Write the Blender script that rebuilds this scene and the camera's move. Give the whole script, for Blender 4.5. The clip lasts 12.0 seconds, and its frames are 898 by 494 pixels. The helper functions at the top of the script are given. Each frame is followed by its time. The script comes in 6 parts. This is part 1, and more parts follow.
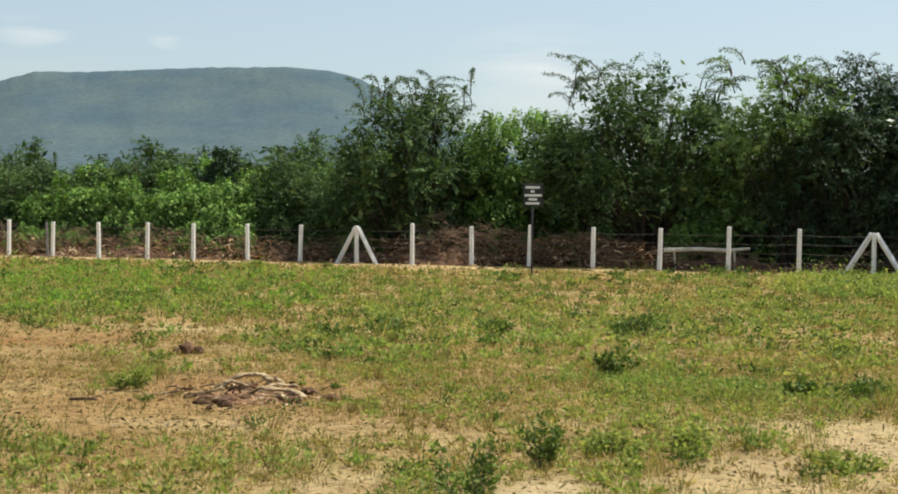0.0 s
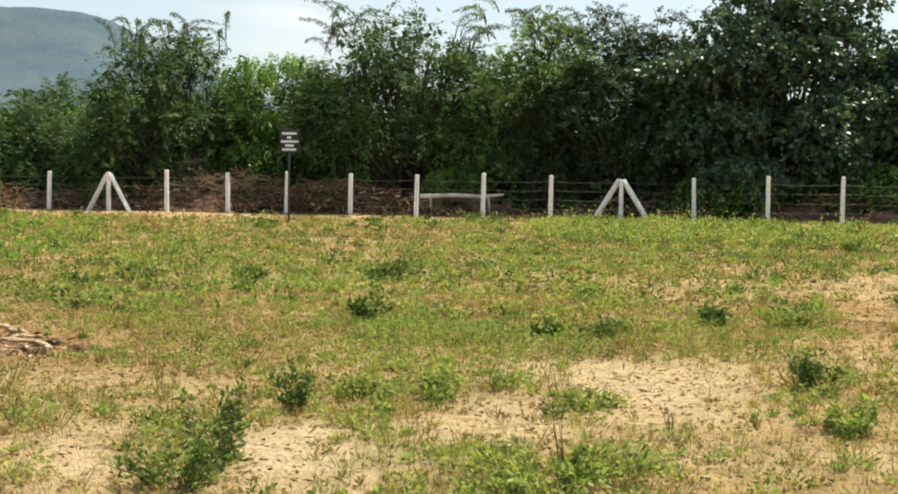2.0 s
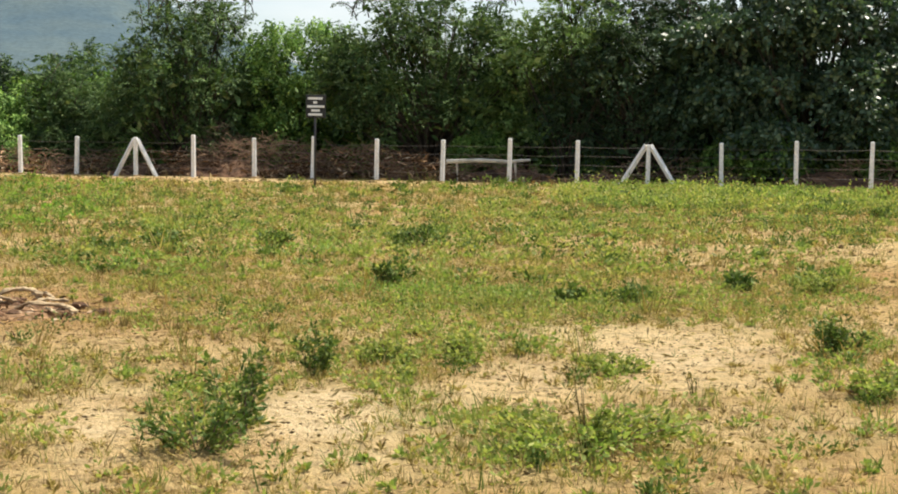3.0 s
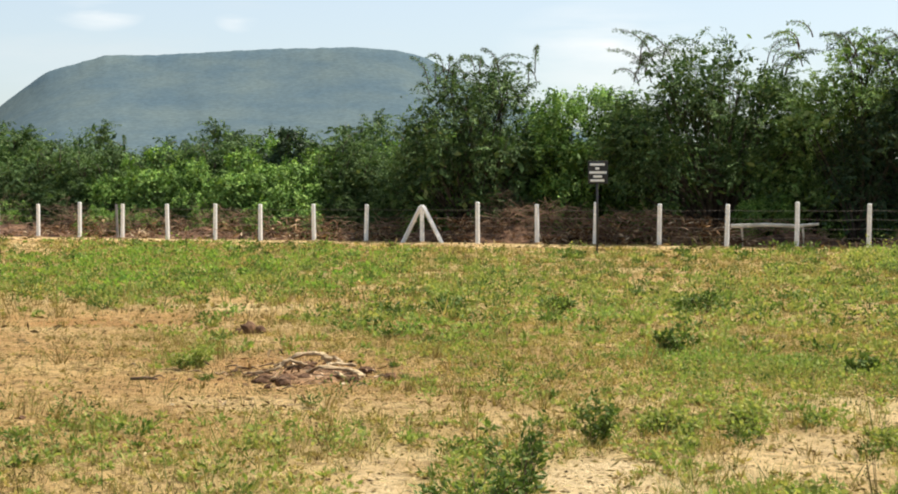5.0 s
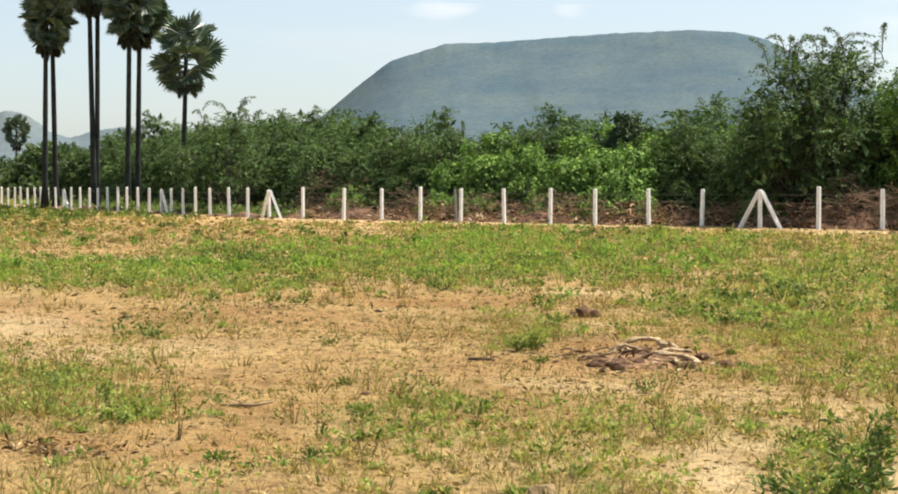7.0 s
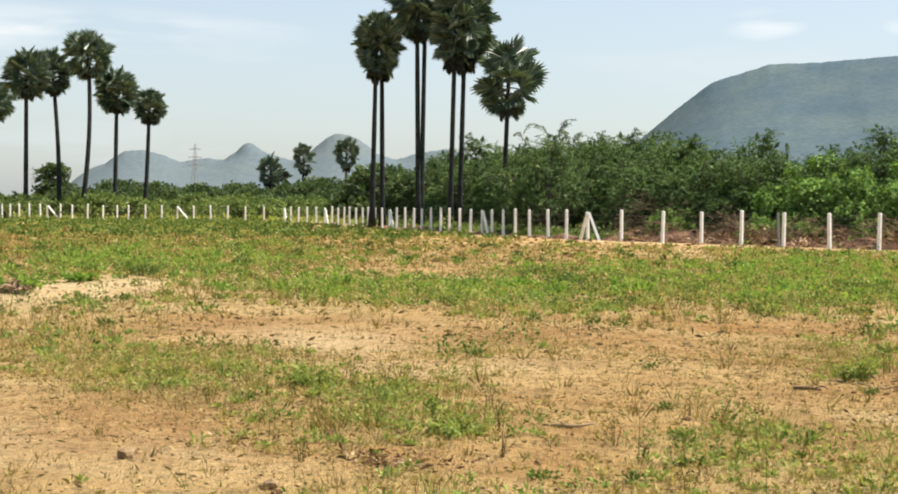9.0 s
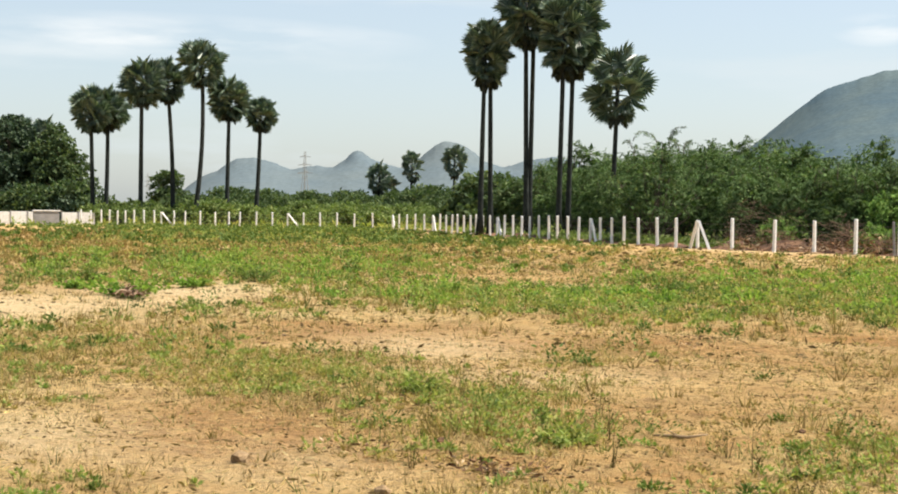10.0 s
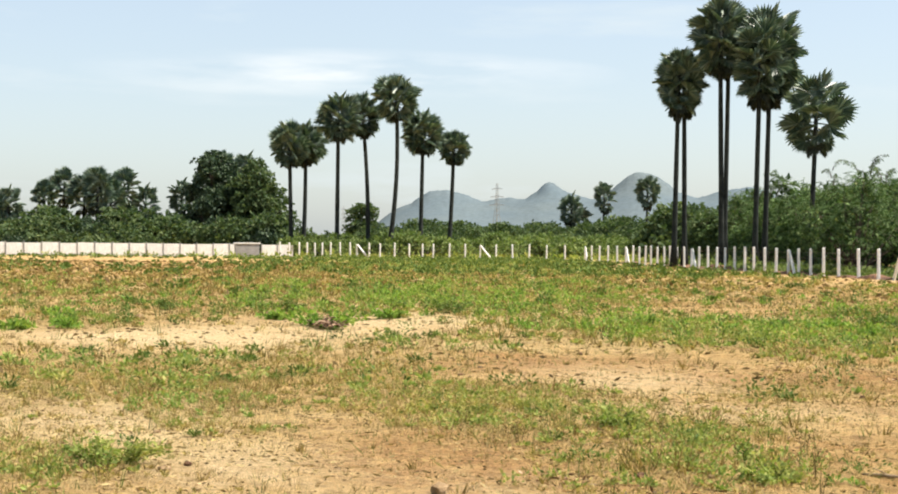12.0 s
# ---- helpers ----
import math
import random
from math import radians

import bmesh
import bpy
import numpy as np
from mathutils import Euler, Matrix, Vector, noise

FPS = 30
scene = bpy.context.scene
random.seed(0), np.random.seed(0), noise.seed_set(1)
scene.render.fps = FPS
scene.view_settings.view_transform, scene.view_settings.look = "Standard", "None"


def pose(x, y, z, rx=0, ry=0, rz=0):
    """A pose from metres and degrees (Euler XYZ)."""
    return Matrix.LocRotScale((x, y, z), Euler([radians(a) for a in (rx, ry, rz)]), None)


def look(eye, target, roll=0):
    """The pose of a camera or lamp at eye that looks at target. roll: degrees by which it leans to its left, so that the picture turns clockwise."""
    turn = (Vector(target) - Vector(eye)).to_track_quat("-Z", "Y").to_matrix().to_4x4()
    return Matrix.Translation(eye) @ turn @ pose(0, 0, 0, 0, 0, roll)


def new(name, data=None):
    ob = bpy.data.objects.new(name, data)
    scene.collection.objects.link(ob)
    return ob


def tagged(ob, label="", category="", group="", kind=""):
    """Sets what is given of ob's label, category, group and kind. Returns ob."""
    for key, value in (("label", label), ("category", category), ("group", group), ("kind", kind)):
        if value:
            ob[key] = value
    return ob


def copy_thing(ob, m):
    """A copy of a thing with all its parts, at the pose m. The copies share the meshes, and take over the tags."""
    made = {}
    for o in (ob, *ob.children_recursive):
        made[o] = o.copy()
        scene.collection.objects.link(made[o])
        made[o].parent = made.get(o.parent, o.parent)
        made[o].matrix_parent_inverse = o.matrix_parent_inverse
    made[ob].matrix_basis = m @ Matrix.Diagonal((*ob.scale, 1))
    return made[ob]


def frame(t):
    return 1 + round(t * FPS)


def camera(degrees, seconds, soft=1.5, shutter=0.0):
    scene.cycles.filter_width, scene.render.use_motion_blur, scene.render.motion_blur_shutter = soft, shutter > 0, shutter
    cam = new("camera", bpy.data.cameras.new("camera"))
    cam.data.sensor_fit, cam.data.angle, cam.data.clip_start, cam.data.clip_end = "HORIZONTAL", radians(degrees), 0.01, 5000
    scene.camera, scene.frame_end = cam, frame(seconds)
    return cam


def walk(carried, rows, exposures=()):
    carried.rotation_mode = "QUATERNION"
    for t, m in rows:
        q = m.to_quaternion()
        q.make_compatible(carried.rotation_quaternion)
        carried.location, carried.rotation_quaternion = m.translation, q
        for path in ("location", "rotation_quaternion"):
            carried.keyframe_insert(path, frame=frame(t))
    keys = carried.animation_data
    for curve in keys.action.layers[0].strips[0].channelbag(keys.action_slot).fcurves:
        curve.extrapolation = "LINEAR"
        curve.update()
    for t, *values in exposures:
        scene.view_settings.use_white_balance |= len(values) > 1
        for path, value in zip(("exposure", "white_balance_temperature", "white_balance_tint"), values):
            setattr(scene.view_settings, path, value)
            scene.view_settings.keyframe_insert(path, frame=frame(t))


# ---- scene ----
cam = camera(34.5, 12.0, soft=1.9)
walk(cam, [
    (0.0, pose(-0.054, -0.017, 1.555, 89.119, -0.582, 0.009)),
    (0.5, pose(-0.044, -0.013, 1.555, 88.804, -0.477, -3.016)),
    (1.0, pose(-0.023, 0.004, 1.550, 88.076, -0.399, -5.723)),
    (1.5, pose(-0.008, -0.026, 1.550, 87.456, -0.502, -8.232)),
    (2.0, pose(0.006, -0.028, 1.549, 87.103, -0.600, -9.514)),
    (2.5, pose(0.009, -0.019, 1.543, 86.669, -0.684, -10.124)),
    (3.0, pose(0.036, -0.005, 1.538, 85.727, -0.603, -8.446)),
    (3.2, pose(0.052, 0.003, 1.542, 85.794, -0.747, -6.799)),
    (4.8, pose(0.039, -0.001, 1.555, 88.396, 0.032, 1.451)),
    (5.0, pose(0.051, 0.008, 1.552, 88.255, -0.006, 2.699)),
    (5.5, pose(0.053, 0.033, 1.548, 87.868, -0.047, 6.623)),
    (6.0, pose(0.042, 0.047, 1.543, 87.631, 0.123, 9.977)),
    (6.5, pose(0.041, 0.057, 1.539, 87.491, 0.175, 12.478)),
    (7.0, pose(0.028, 0.047, 1.543, 87.651, -0.040, 15.882)),
    (7.5, pose(0.011, 0.040, 1.544, 87.964, -0.215, 19.738)),
    (7.7, pose(0.008, 0.034, 1.541, 88.090, -0.276, 21.108)),
    (9.3, pose(-0.005, -0.016, 1.551, 88.477, -0.671, 29.586)),
    (9.5, pose(-0.016, -0.016, 1.552, 88.495, -0.737, 30.288)),
    (10.0, pose(-0.021, -0.022, 1.552, 88.716, -0.759, 32.678)),
    (10.5, pose(-0.036, -0.020, 1.546, 88.755, -0.938, 34.968)),
    (11.0, pose(-0.048, -0.026, 1.551, 89.197, -0.928, 37.376)),
    (11.5, pose(-0.058, -0.031, 1.554, 89.677, -0.740, 39.081)),
    (12.0, pose(-0.062, -0.040, 1.558, 89.878, -0.603, 40.269)),
], exposures=[(0.0, 0.45, 6350, 6.0), (0.5, 0.64, 6375, 6.8), (1.0, 0.69, 6400, 7.5), (2.5, 0.77, 6500, 10.0), (5.5, 0.75, 6500, 10.0), (7.5, 0.83, 6540, 11.0), (9.5, 0.76, 6540, 11.0), (12.0, 0.87, 6540, 11.0)])

# ---- world and sun ----
SUN_AZ, SUN_EL = 52.0, 59.0


def bearing(az, d, z=0.0):
    """A place from its compass bearing in degrees (from +y towards +x) and distance."""
    return Vector((d * math.sin(radians(az)), d * math.cos(radians(az)), z))


world = bpy.data.worlds.new("sky")
scene.world = world
world.use_nodes = True
wn, wl = world.node_tree.nodes, world.node_tree.links
wn.clear()
sky = wn.new("ShaderNodeTexSky")
sky.sky_type = "NISHITA"
sky.sun_disc = False
sky.sun_elevation, sky.sun_rotation = radians(SUN_EL), radians(SUN_AZ)
sky.air_density, sky.dust_density, sky.ozone_density = 1.0, 1.6, 1.0
geo = wn.new("ShaderNodeTexCoord")
squash = wn.new("ShaderNodeMapping")
squash.inputs["Scale"].default_value = (2.2, 2.2, 13.0)
puffs = wn.new("ShaderNodeTexNoise")
puffs.inputs["Scale"].default_value = 1.7
puffs.inputs["Detail"].default_value = 6.0
puffs.inputs["Roughness"].default_value = 0.55
ramp = wn.new("ShaderNodeValToRGB")
ramp.color_ramp.elements[0].position, ramp.color_ramp.elements[1].position = 0.54, 0.74
ramp.color_ramp.elements[0].color = (0.42, 0.42, 0.42, 1)
ramp.color_ramp.elements[1].color = (0.9, 0.9, 0.9, 1)
mix = wn.new("ShaderNodeMix")
mix.data_type = "RGBA"
mix.inputs["B"].default_value = (4.5, 5.05, 5.25, 1)
back = wn.new("ShaderNodeBackground")
back.inputs["Strength"].default_value = 0.1
out = wn.new("ShaderNodeOutputWorld")
wl.new(geo.outputs["Generated"], squash.inputs["Vector"])
wl.new(squash.outputs["Vector"], puffs.inputs["Vector"])
wl.new(puffs.outputs["Fac"], ramp.inputs["Fac"])
wl.new(ramp.outputs["Color"], mix.inputs["Factor"])
wl.new(sky.outputs["Color"], mix.inputs["A"])
frayed = wn.new("ShaderNodeTexNoise")
frayed.inputs["Scale"].default_value, frayed.inputs["Detail"].default_value = 4.0, 7.0
wl.new(squash.outputs["Vector"], frayed.inputs["Vector"])
shred = wn.new("ShaderNodeValToRGB")
shred.color_ramp.elements[0].position, shred.color_ramp.elements[1].position = 0.36, 0.68
wl.new(frayed.outputs["Fac"], shred.inputs["Fac"])


def cloud(under, az, z, half_w, half_h, gain):
    """A thin white cloud laid over the sky at a bearing and height."""
    turn = wn.new("ShaderNodeMapping")
    turn.inputs["Rotation"].default_value = (0, 0, radians(az))
    size = wn.new("ShaderNodeMapping")
    size.inputs["Location"].default_value = (0, -0.99, -z / half_h)
    size.inputs["Scale"].default_value = (1 / half_w, 1.0, 1 / half_h)
    ball = wn.new("ShaderNodeTexGradient")
    ball.gradient_type = "SPHERICAL"
    thin, soft = wn.new("ShaderNodeMath"), wn.new("ShaderNodeMath")
    thin.operation, soft.operation, soft.use_clamp = "MULTIPLY", "MULTIPLY", True
    soft.inputs[1].default_value = gain
    white = wn.new("ShaderNodeMix")
    white.data_type = "RGBA"
    white.inputs["B"].default_value = (6.3, 6.4, 6.3, 1)
    wl.new(geo.outputs["Generated"], turn.inputs["Vector"])
    wl.new(turn.outputs["Vector"], size.inputs["Vector"])
    wl.new(size.outputs["Vector"], ball.inputs["Vector"])
    wl.new(ball.outputs["Fac"], thin.inputs[0])
    wl.new(shred.outputs["Color"], thin.inputs[1])
    wl.new(thin.outputs["Value"], soft.inputs[0])
    wl.new(soft.outputs["Value"], white.inputs["Factor"])
    wl.new(under, white.inputs["A"])
    return white.outputs["Result"]


veil = mix.outputs["Result"]
for row in ((-44.2, 0.116, 0.19, 0.018, 1.3), (-16.3, 0.1255, 0.032, 0.012, 1.5), (-11.0, 0.1235, 0.016, 0.009, 1.3), (3.7, 0.106, 0.08, 0.035, 1.2)):
    veil = cloud(veil, *row)
wl.new(veil, back.inputs["Color"])
wl.new(back.outputs["Background"], out.inputs["Surface"])

sun_data = bpy.data.lights.new("sun", "SUN")
sun_data.energy, sun_data.angle, sun_data.color = 6.1, radians(0.6), (1.0, 0.92, 0.80)
sun = new("sun", sun_data)
sun_way = Vector((math.sin(radians(SUN_AZ)) * math.cos(radians(SUN_EL)), math.cos(radians(SUN_AZ)) * math.cos(radians(SUN_EL)), math.sin(radians(SUN_EL))))
sun.matrix_world = look(sun_way * 200, (0, 0, 0))


# ---- materials ----
def material(name, rough=0.8, spec=0.3):
    m = bpy.data.materials.new(name)
    m.use_nodes = True
    n, l = m.node_tree.nodes, m.node_tree.links
    b = n["Principled BSDF"]
    b.inputs["Roughness"].default_value = rough
    b.inputs["Specular IOR Level"].default_value = spec
    return m, n, l, b


def noise_node(n, l, coord, scale, detail=4.0, rough=0.55):
    t = n.new("ShaderNodeTexNoise")
    t.inputs["Scale"].default_value = scale
    t.inputs["Detail"].default_value = detail
    t.inputs["Roughness"].default_value = rough
    l.new(coord, t.inputs["Vector"])
    return t.outputs["Fac"]


def ramp_node(n, l, fac, stops):
    r = n.new("ShaderNodeValToRGB")
    e = r.color_ramp.elements
    while len(e) < len(stops):
        e.new(0.5)
    for k, (p, c) in zip(e, stops):
        k.position = p
        k.color = (*c, 1) if len(c) == 3 else c
    l.new(fac, r.inputs["Fac"])
    return r.outputs["Color"]


def mix_node(n, l, fac, a, b, kind="MIX"):
    m = n.new("ShaderNodeMix")
    m.data_type, m.blend_type = "RGBA", kind
    for key, v in (("Factor", fac), ("A", a), ("B", b)):
        if isinstance(v, (int, float)):
            m.inputs[key].default_value = v
        elif isinstance(v, tuple):
            m.inputs[key].default_value = (*v, 1)
        else:
            l.new(v, m.inputs[key])
    return m.outputs["Result"]


def bump_node(n, l, b, height, strength, distance):
    k = n.new("ShaderNodeBump")
    k.inputs["Strength"].default_value, k.inputs["Distance"].default_value = strength, distance
    l.new(height, k.inputs["Height"])
    l.new(k.outputs["Normal"], b.inputs["Normal"])


def leaf_material(name, stops, trans=0.35, rough=0.75, big=None, shine=0.12, tones=((0.62, 0.66, 0.6), (1.15, 1.12, 1.0))):
    """Foliage: a colour for each leaf, larger patches of tone, and light that passes through."""
    m, n, l, b = material(name, rough, shine)
    geo = n.new("ShaderNodeNewGeometry")
    col = ramp_node(n, l, geo.outputs["Random Per Island"], stops)
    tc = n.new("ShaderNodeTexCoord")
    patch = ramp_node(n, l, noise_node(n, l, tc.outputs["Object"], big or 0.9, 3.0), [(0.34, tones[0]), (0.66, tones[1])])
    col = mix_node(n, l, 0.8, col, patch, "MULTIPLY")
    l.new(col, b.inputs["Base Color"])
    t = n.new("ShaderNodeBsdfTranslucent")
    l.new(mix_node(n, l, 1.0, col, (1.15, 1.25, 0.68), "MULTIPLY"), t.inputs["Color"])
    s = n.new("ShaderNodeMixShader")
    s.inputs["Fac"].default_value = trans
    l.new(b.outputs["BSDF"], s.inputs[1])
    l.new(t.outputs["BSDF"], s.inputs[2])
    l.new(s.outputs["Shader"], n["Material Output"].inputs["Surface"])
    return m


def plain_material(name, a, c, scale, rough=0.85, bump=0.4, dist=0.01, spec=0.2):
    """A rough natural surface in two tones, at two scales."""
    m, n, l, b = material(name, rough, spec)
    tc = n.new("ShaderNodeTexCoord")
    big = noise_node(n, l, tc.outputs["Object"], scale, 5.0)
    fine = noise_node(n, l, tc.outputs["Object"], scale * 9, 4.0, 0.65)
    col = mix_node(n, l, ramp_node(n, l, big, [(0.35, (0, 0, 0)), (0.65, (1, 1, 1))]), a, c)
    col = mix_node(n, l, 0.5, col, ramp_node(n, l, fine, [(0.3, (0.55, 0.55, 0.55)), (0.7, (1.2, 1.2, 1.2))]), "MULTIPLY")
    l.new(col, b.inputs["Base Color"])
    bump_node(n, l, b, fine, bump, dist)
    return m


def soil_material():
    m, n, l, b = material("soil", 0.95, 0.1)
    tc = n.new("ShaderNodeTexCoord")
    obj = tc.outputs["Object"]
    long = n.new("ShaderNodeMapping")
    long.inputs["Rotation"].default_value = (0, 0, 0.5)
    long.inputs["Scale"].default_value = (0.5, 1.6, 1.0)
    l.new(obj, long.inputs["Vector"])
    broad = noise_node(n, l, long.outputs["Vector"], 0.22, 5.0, 0.6)
    mid = noise_node(n, l, obj, 1.3, 6.0, 0.65)
    fine = noise_node(n, l, obj, 14.0, 6.0, 0.7)
    grit = noise_node(n, l, obj, 60.0, 3.0, 0.7)
    base = ramp_node(n, l, broad, [(0.38, (0.55, 0.305, 0.112)), (0.5, (0.72, 0.49, 0.205)), (0.62, (0.90, 0.69, 0.35))])
    base = mix_node(n, l, ramp_node(n, l, mid, [(0.45, (0, 0, 0)), (0.7, (0.8, 0.8, 0.8))]), base, (0.75, 0.52, 0.225))
    base = mix_node(n, l, ramp_node(n, l, fine, [(0.52, (0, 0, 0)), (0.70, (0.8, 0.8, 0.8))]), base, (0.25, 0.15, 0.06))
    # pale grit, also standing in for highlights on the rough crust
    base = mix_node(n, l, ramp_node(n, l, grit, [(0.60, (0, 0, 0)), (0.72, (0.6, 0.6, 0.6))]), base, (0.72, 0.55, 0.29))
    at = n.new("ShaderNodeAttribute")
    at.attribute_name = "cover"
    red = noise_node(n, l, obj, 0.55, 5.0, 0.7)
    base = mix_node(n, l, ramp_node(n, l, red, [(0.48, (0, 0, 0)), (0.62, (0.6, 0.6, 0.6))]), base, (0.44, 0.27, 0.11))
    # brown litter scraps, also tiny crust shadows put into the colour
    scrap = noise_node(n, l, obj, 5.0, 5.0, 0.75)
    base = mix_node(n, l, ramp_node(n, l, scrap, [(0.535, (0, 0, 0)), (0.61, (0.75, 0.75, 0.75))]), base, (0.23, 0.135, 0.055))
    loose = n.new("ShaderNodeAttribute")
    loose.attribute_name = "tilled"
    clump = n.new("ShaderNodeMath")
    clump.operation = "MULTIPLY"
    l.new(loose.outputs["Fac"], clump.inputs[0])
    l.new(ramp_node(n, l, noise_node(n, l, obj, 3.2, 6.0, 0.75), [(0.36, (0.25, 0.25, 0.25)), (0.58, (0.9, 0.9, 0.9))]), clump.inputs[1])
    base = mix_node(n, l, clump.outputs["Value"], base, mix_node(n, l, ramp_node(n, l, fine, [(0.42, (0, 0, 0)), (0.6, (1, 1, 1))]), (0.52, 0.275, 0.10), (0.26, 0.14, 0.055)))
    pale = n.new("ShaderNodeAttribute")
    pale.attribute_name = "sand"
    drift = n.new("ShaderNodeMath")
    drift.operation, drift.use_clamp = "MULTIPLY", True
    l.new(pale.outputs["Fac"], drift.inputs[0])
    l.new(ramp_node(n, l, noise_node(n, l, long.outputs["Vector"], 2.6, 6.0, 0.7), [(0.35, (0.35, 0.35, 0.35)), (0.55, (1, 1, 1))]), drift.inputs[1])
    base = mix_node(n, l, drift.outputs["Value"], base, mix_node(n, l, ramp_node(n, l, fine, [(0.5, (0, 0, 0)), (0.68, (1, 1, 1))]), (0.90, 0.70, 0.40), (0.55, 0.38, 0.18)))
    turf = ramp_node(n, l, fine, [(0.35, (0.22, 0.18, 0.062)), (0.5, (0.46, 0.36, 0.14)), (0.68, (0.70, 0.53, 0.26))])
    amount = n.new("ShaderNodeMath")
    amount.operation = "MULTIPLY"
    l.new(at.outputs["Fac"], amount.inputs[0])
    l.new(ramp_node(n, l, mid, [(0.3, (0.3, 0.3, 0.3)), (0.62, (1, 1, 1))]), amount.inputs[1])
    base = mix_node(n, l, amount.outputs["Value"], base, turf)
    l.new(base, b.inputs["Base Color"])
    height = n.new("ShaderNodeMath")
    height.operation = "ADD"
    l.new(fine, height.inputs[0])
    l.new(grit, height.inputs[1])
    lumpy = n.new("ShaderNodeMath")
    lumpy.operation = "ADD"
    l.new(height.outputs["Value"], lumpy.inputs[0])
    l.new(scrap, lumpy.inputs[1])
    bump_node(n, l, b, lumpy.outputs["Value"], 1.0, 0.12)
    return m


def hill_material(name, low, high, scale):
    """A wooded slope far off, with the haze of the air between put into its colour."""
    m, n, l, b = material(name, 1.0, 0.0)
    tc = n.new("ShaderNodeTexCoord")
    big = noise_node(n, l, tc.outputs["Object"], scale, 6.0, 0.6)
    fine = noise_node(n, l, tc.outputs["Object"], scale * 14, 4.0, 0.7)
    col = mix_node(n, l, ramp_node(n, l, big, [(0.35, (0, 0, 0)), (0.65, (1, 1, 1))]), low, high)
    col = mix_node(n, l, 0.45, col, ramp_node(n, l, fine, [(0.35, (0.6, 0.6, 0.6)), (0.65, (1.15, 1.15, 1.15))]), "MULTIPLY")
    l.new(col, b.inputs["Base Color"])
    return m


M_SOIL = soil_material()
# distance haze is mixed into these grey-blue base colours
M_HILL = hill_material("hazed_hill_slope", (0.062, 0.094, 0.116), (0.084, 0.114, 0.122), 0.012)
M_PEAK = hill_material("hazed_peak_slope", (0.098, 0.128, 0.146), (0.112, 0.138, 0.146), 0.006)
M_BANK = plain_material("dug_soil", (0.05, 0.028, 0.019), (0.24, 0.135, 0.08), 2.2, 0.95, 0.9, 0.06)
M_POST = plain_material("whitewashed_concrete", (0.74, 0.73, 0.70), (0.86, 0.85, 0.83), 2.2, 0.8, 0.3, 0.004)
M_WIRE = plain_material("rusty_wire", (0.10, 0.07, 0.05), (0.16, 0.14, 0.13), 8.0, 0.6, 0.1, 0.001, 0.5)
M_WALL = plain_material("lime_washed_wall", (0.60, 0.59, 0.56), (0.76, 0.745, 0.72), 0.5, 0.85, 0.3, 0.01)
M_GREYWALL = plain_material("grey_cement", (0.20, 0.195, 0.19), (0.33, 0.32, 0.31), 0.8, 0.9, 0.3, 0.01)
M_BARK = plain_material("thorn_bark", (0.05, 0.04, 0.03), (0.115, 0.09, 0.068), 3.0, 0.95, 0.8, 0.03)
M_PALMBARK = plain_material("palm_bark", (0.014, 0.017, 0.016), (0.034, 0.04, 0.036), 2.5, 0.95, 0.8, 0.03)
M_STICK = plain_material("dry_sticks", (0.075, 0.05, 0.035), (0.22, 0.155, 0.105), 2.0, 0.95, 0.5, 0.01)
M_BRUSH = plain_material("cut_branches", (0.10, 0.056, 0.035), (0.34, 0.23, 0.15), 2.0, 0.95, 0.5, 0.01)
M_LOG = plain_material("bleached_wood", (0.17, 0.11, 0.06), (0.56, 0.43, 0.26), 4.0, 0.9, 0.6, 0.01)
M_PALELOG = plain_material("barkless_wood", (0.42, 0.39, 0.33), (0.68, 0.65, 0.58), 3.0, 0.85, 0.4, 0.01)
M_STONE = plain_material("field_stone", (0.17, 0.11, 0.055), (0.32, 0.225, 0.125), 7.0, 0.9, 0.6, 0.02)
M_CLOD = plain_material("red_clod", (0.07, 0.038, 0.022), (0.19, 0.105, 0.055), 6.0, 0.95, 0.7, 0.02)
M_DUG = plain_material("disturbed_soil", (0.13, 0.075, 0.036), (0.34, 0.20, 0.10), 7.0, 0.95, 0.9, 0.03)
M_BOARD = plain_material("black_paint", (0.012, 0.013, 0.014), (0.025, 0.026, 0.028), 3.0, 0.5, 0.1, 0.002, 0.4)
M_LETTER = plain_material("white_lettering", (0.75, 0.75, 0.75), (0.84, 0.84, 0.84), 6.0, 0.7, 0.1, 0.001)
M_POLE = plain_material("painted_pole", (0.02, 0.02, 0.022), (0.05, 0.045, 0.04), 4.0, 0.5, 0.1, 0.002, 0.4)
M_STEEL = plain_material("tower_steel", (0.15, 0.165, 0.18), (0.20, 0.215, 0.23), 0.5, 0.6, 0.0, 0.01)
# wide tones in thorn and creeper leaves imitate shaded gaps and sunlit tops
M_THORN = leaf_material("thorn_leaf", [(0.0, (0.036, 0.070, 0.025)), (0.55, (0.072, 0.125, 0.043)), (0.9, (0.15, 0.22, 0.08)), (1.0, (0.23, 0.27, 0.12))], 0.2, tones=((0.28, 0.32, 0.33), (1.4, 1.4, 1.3)))
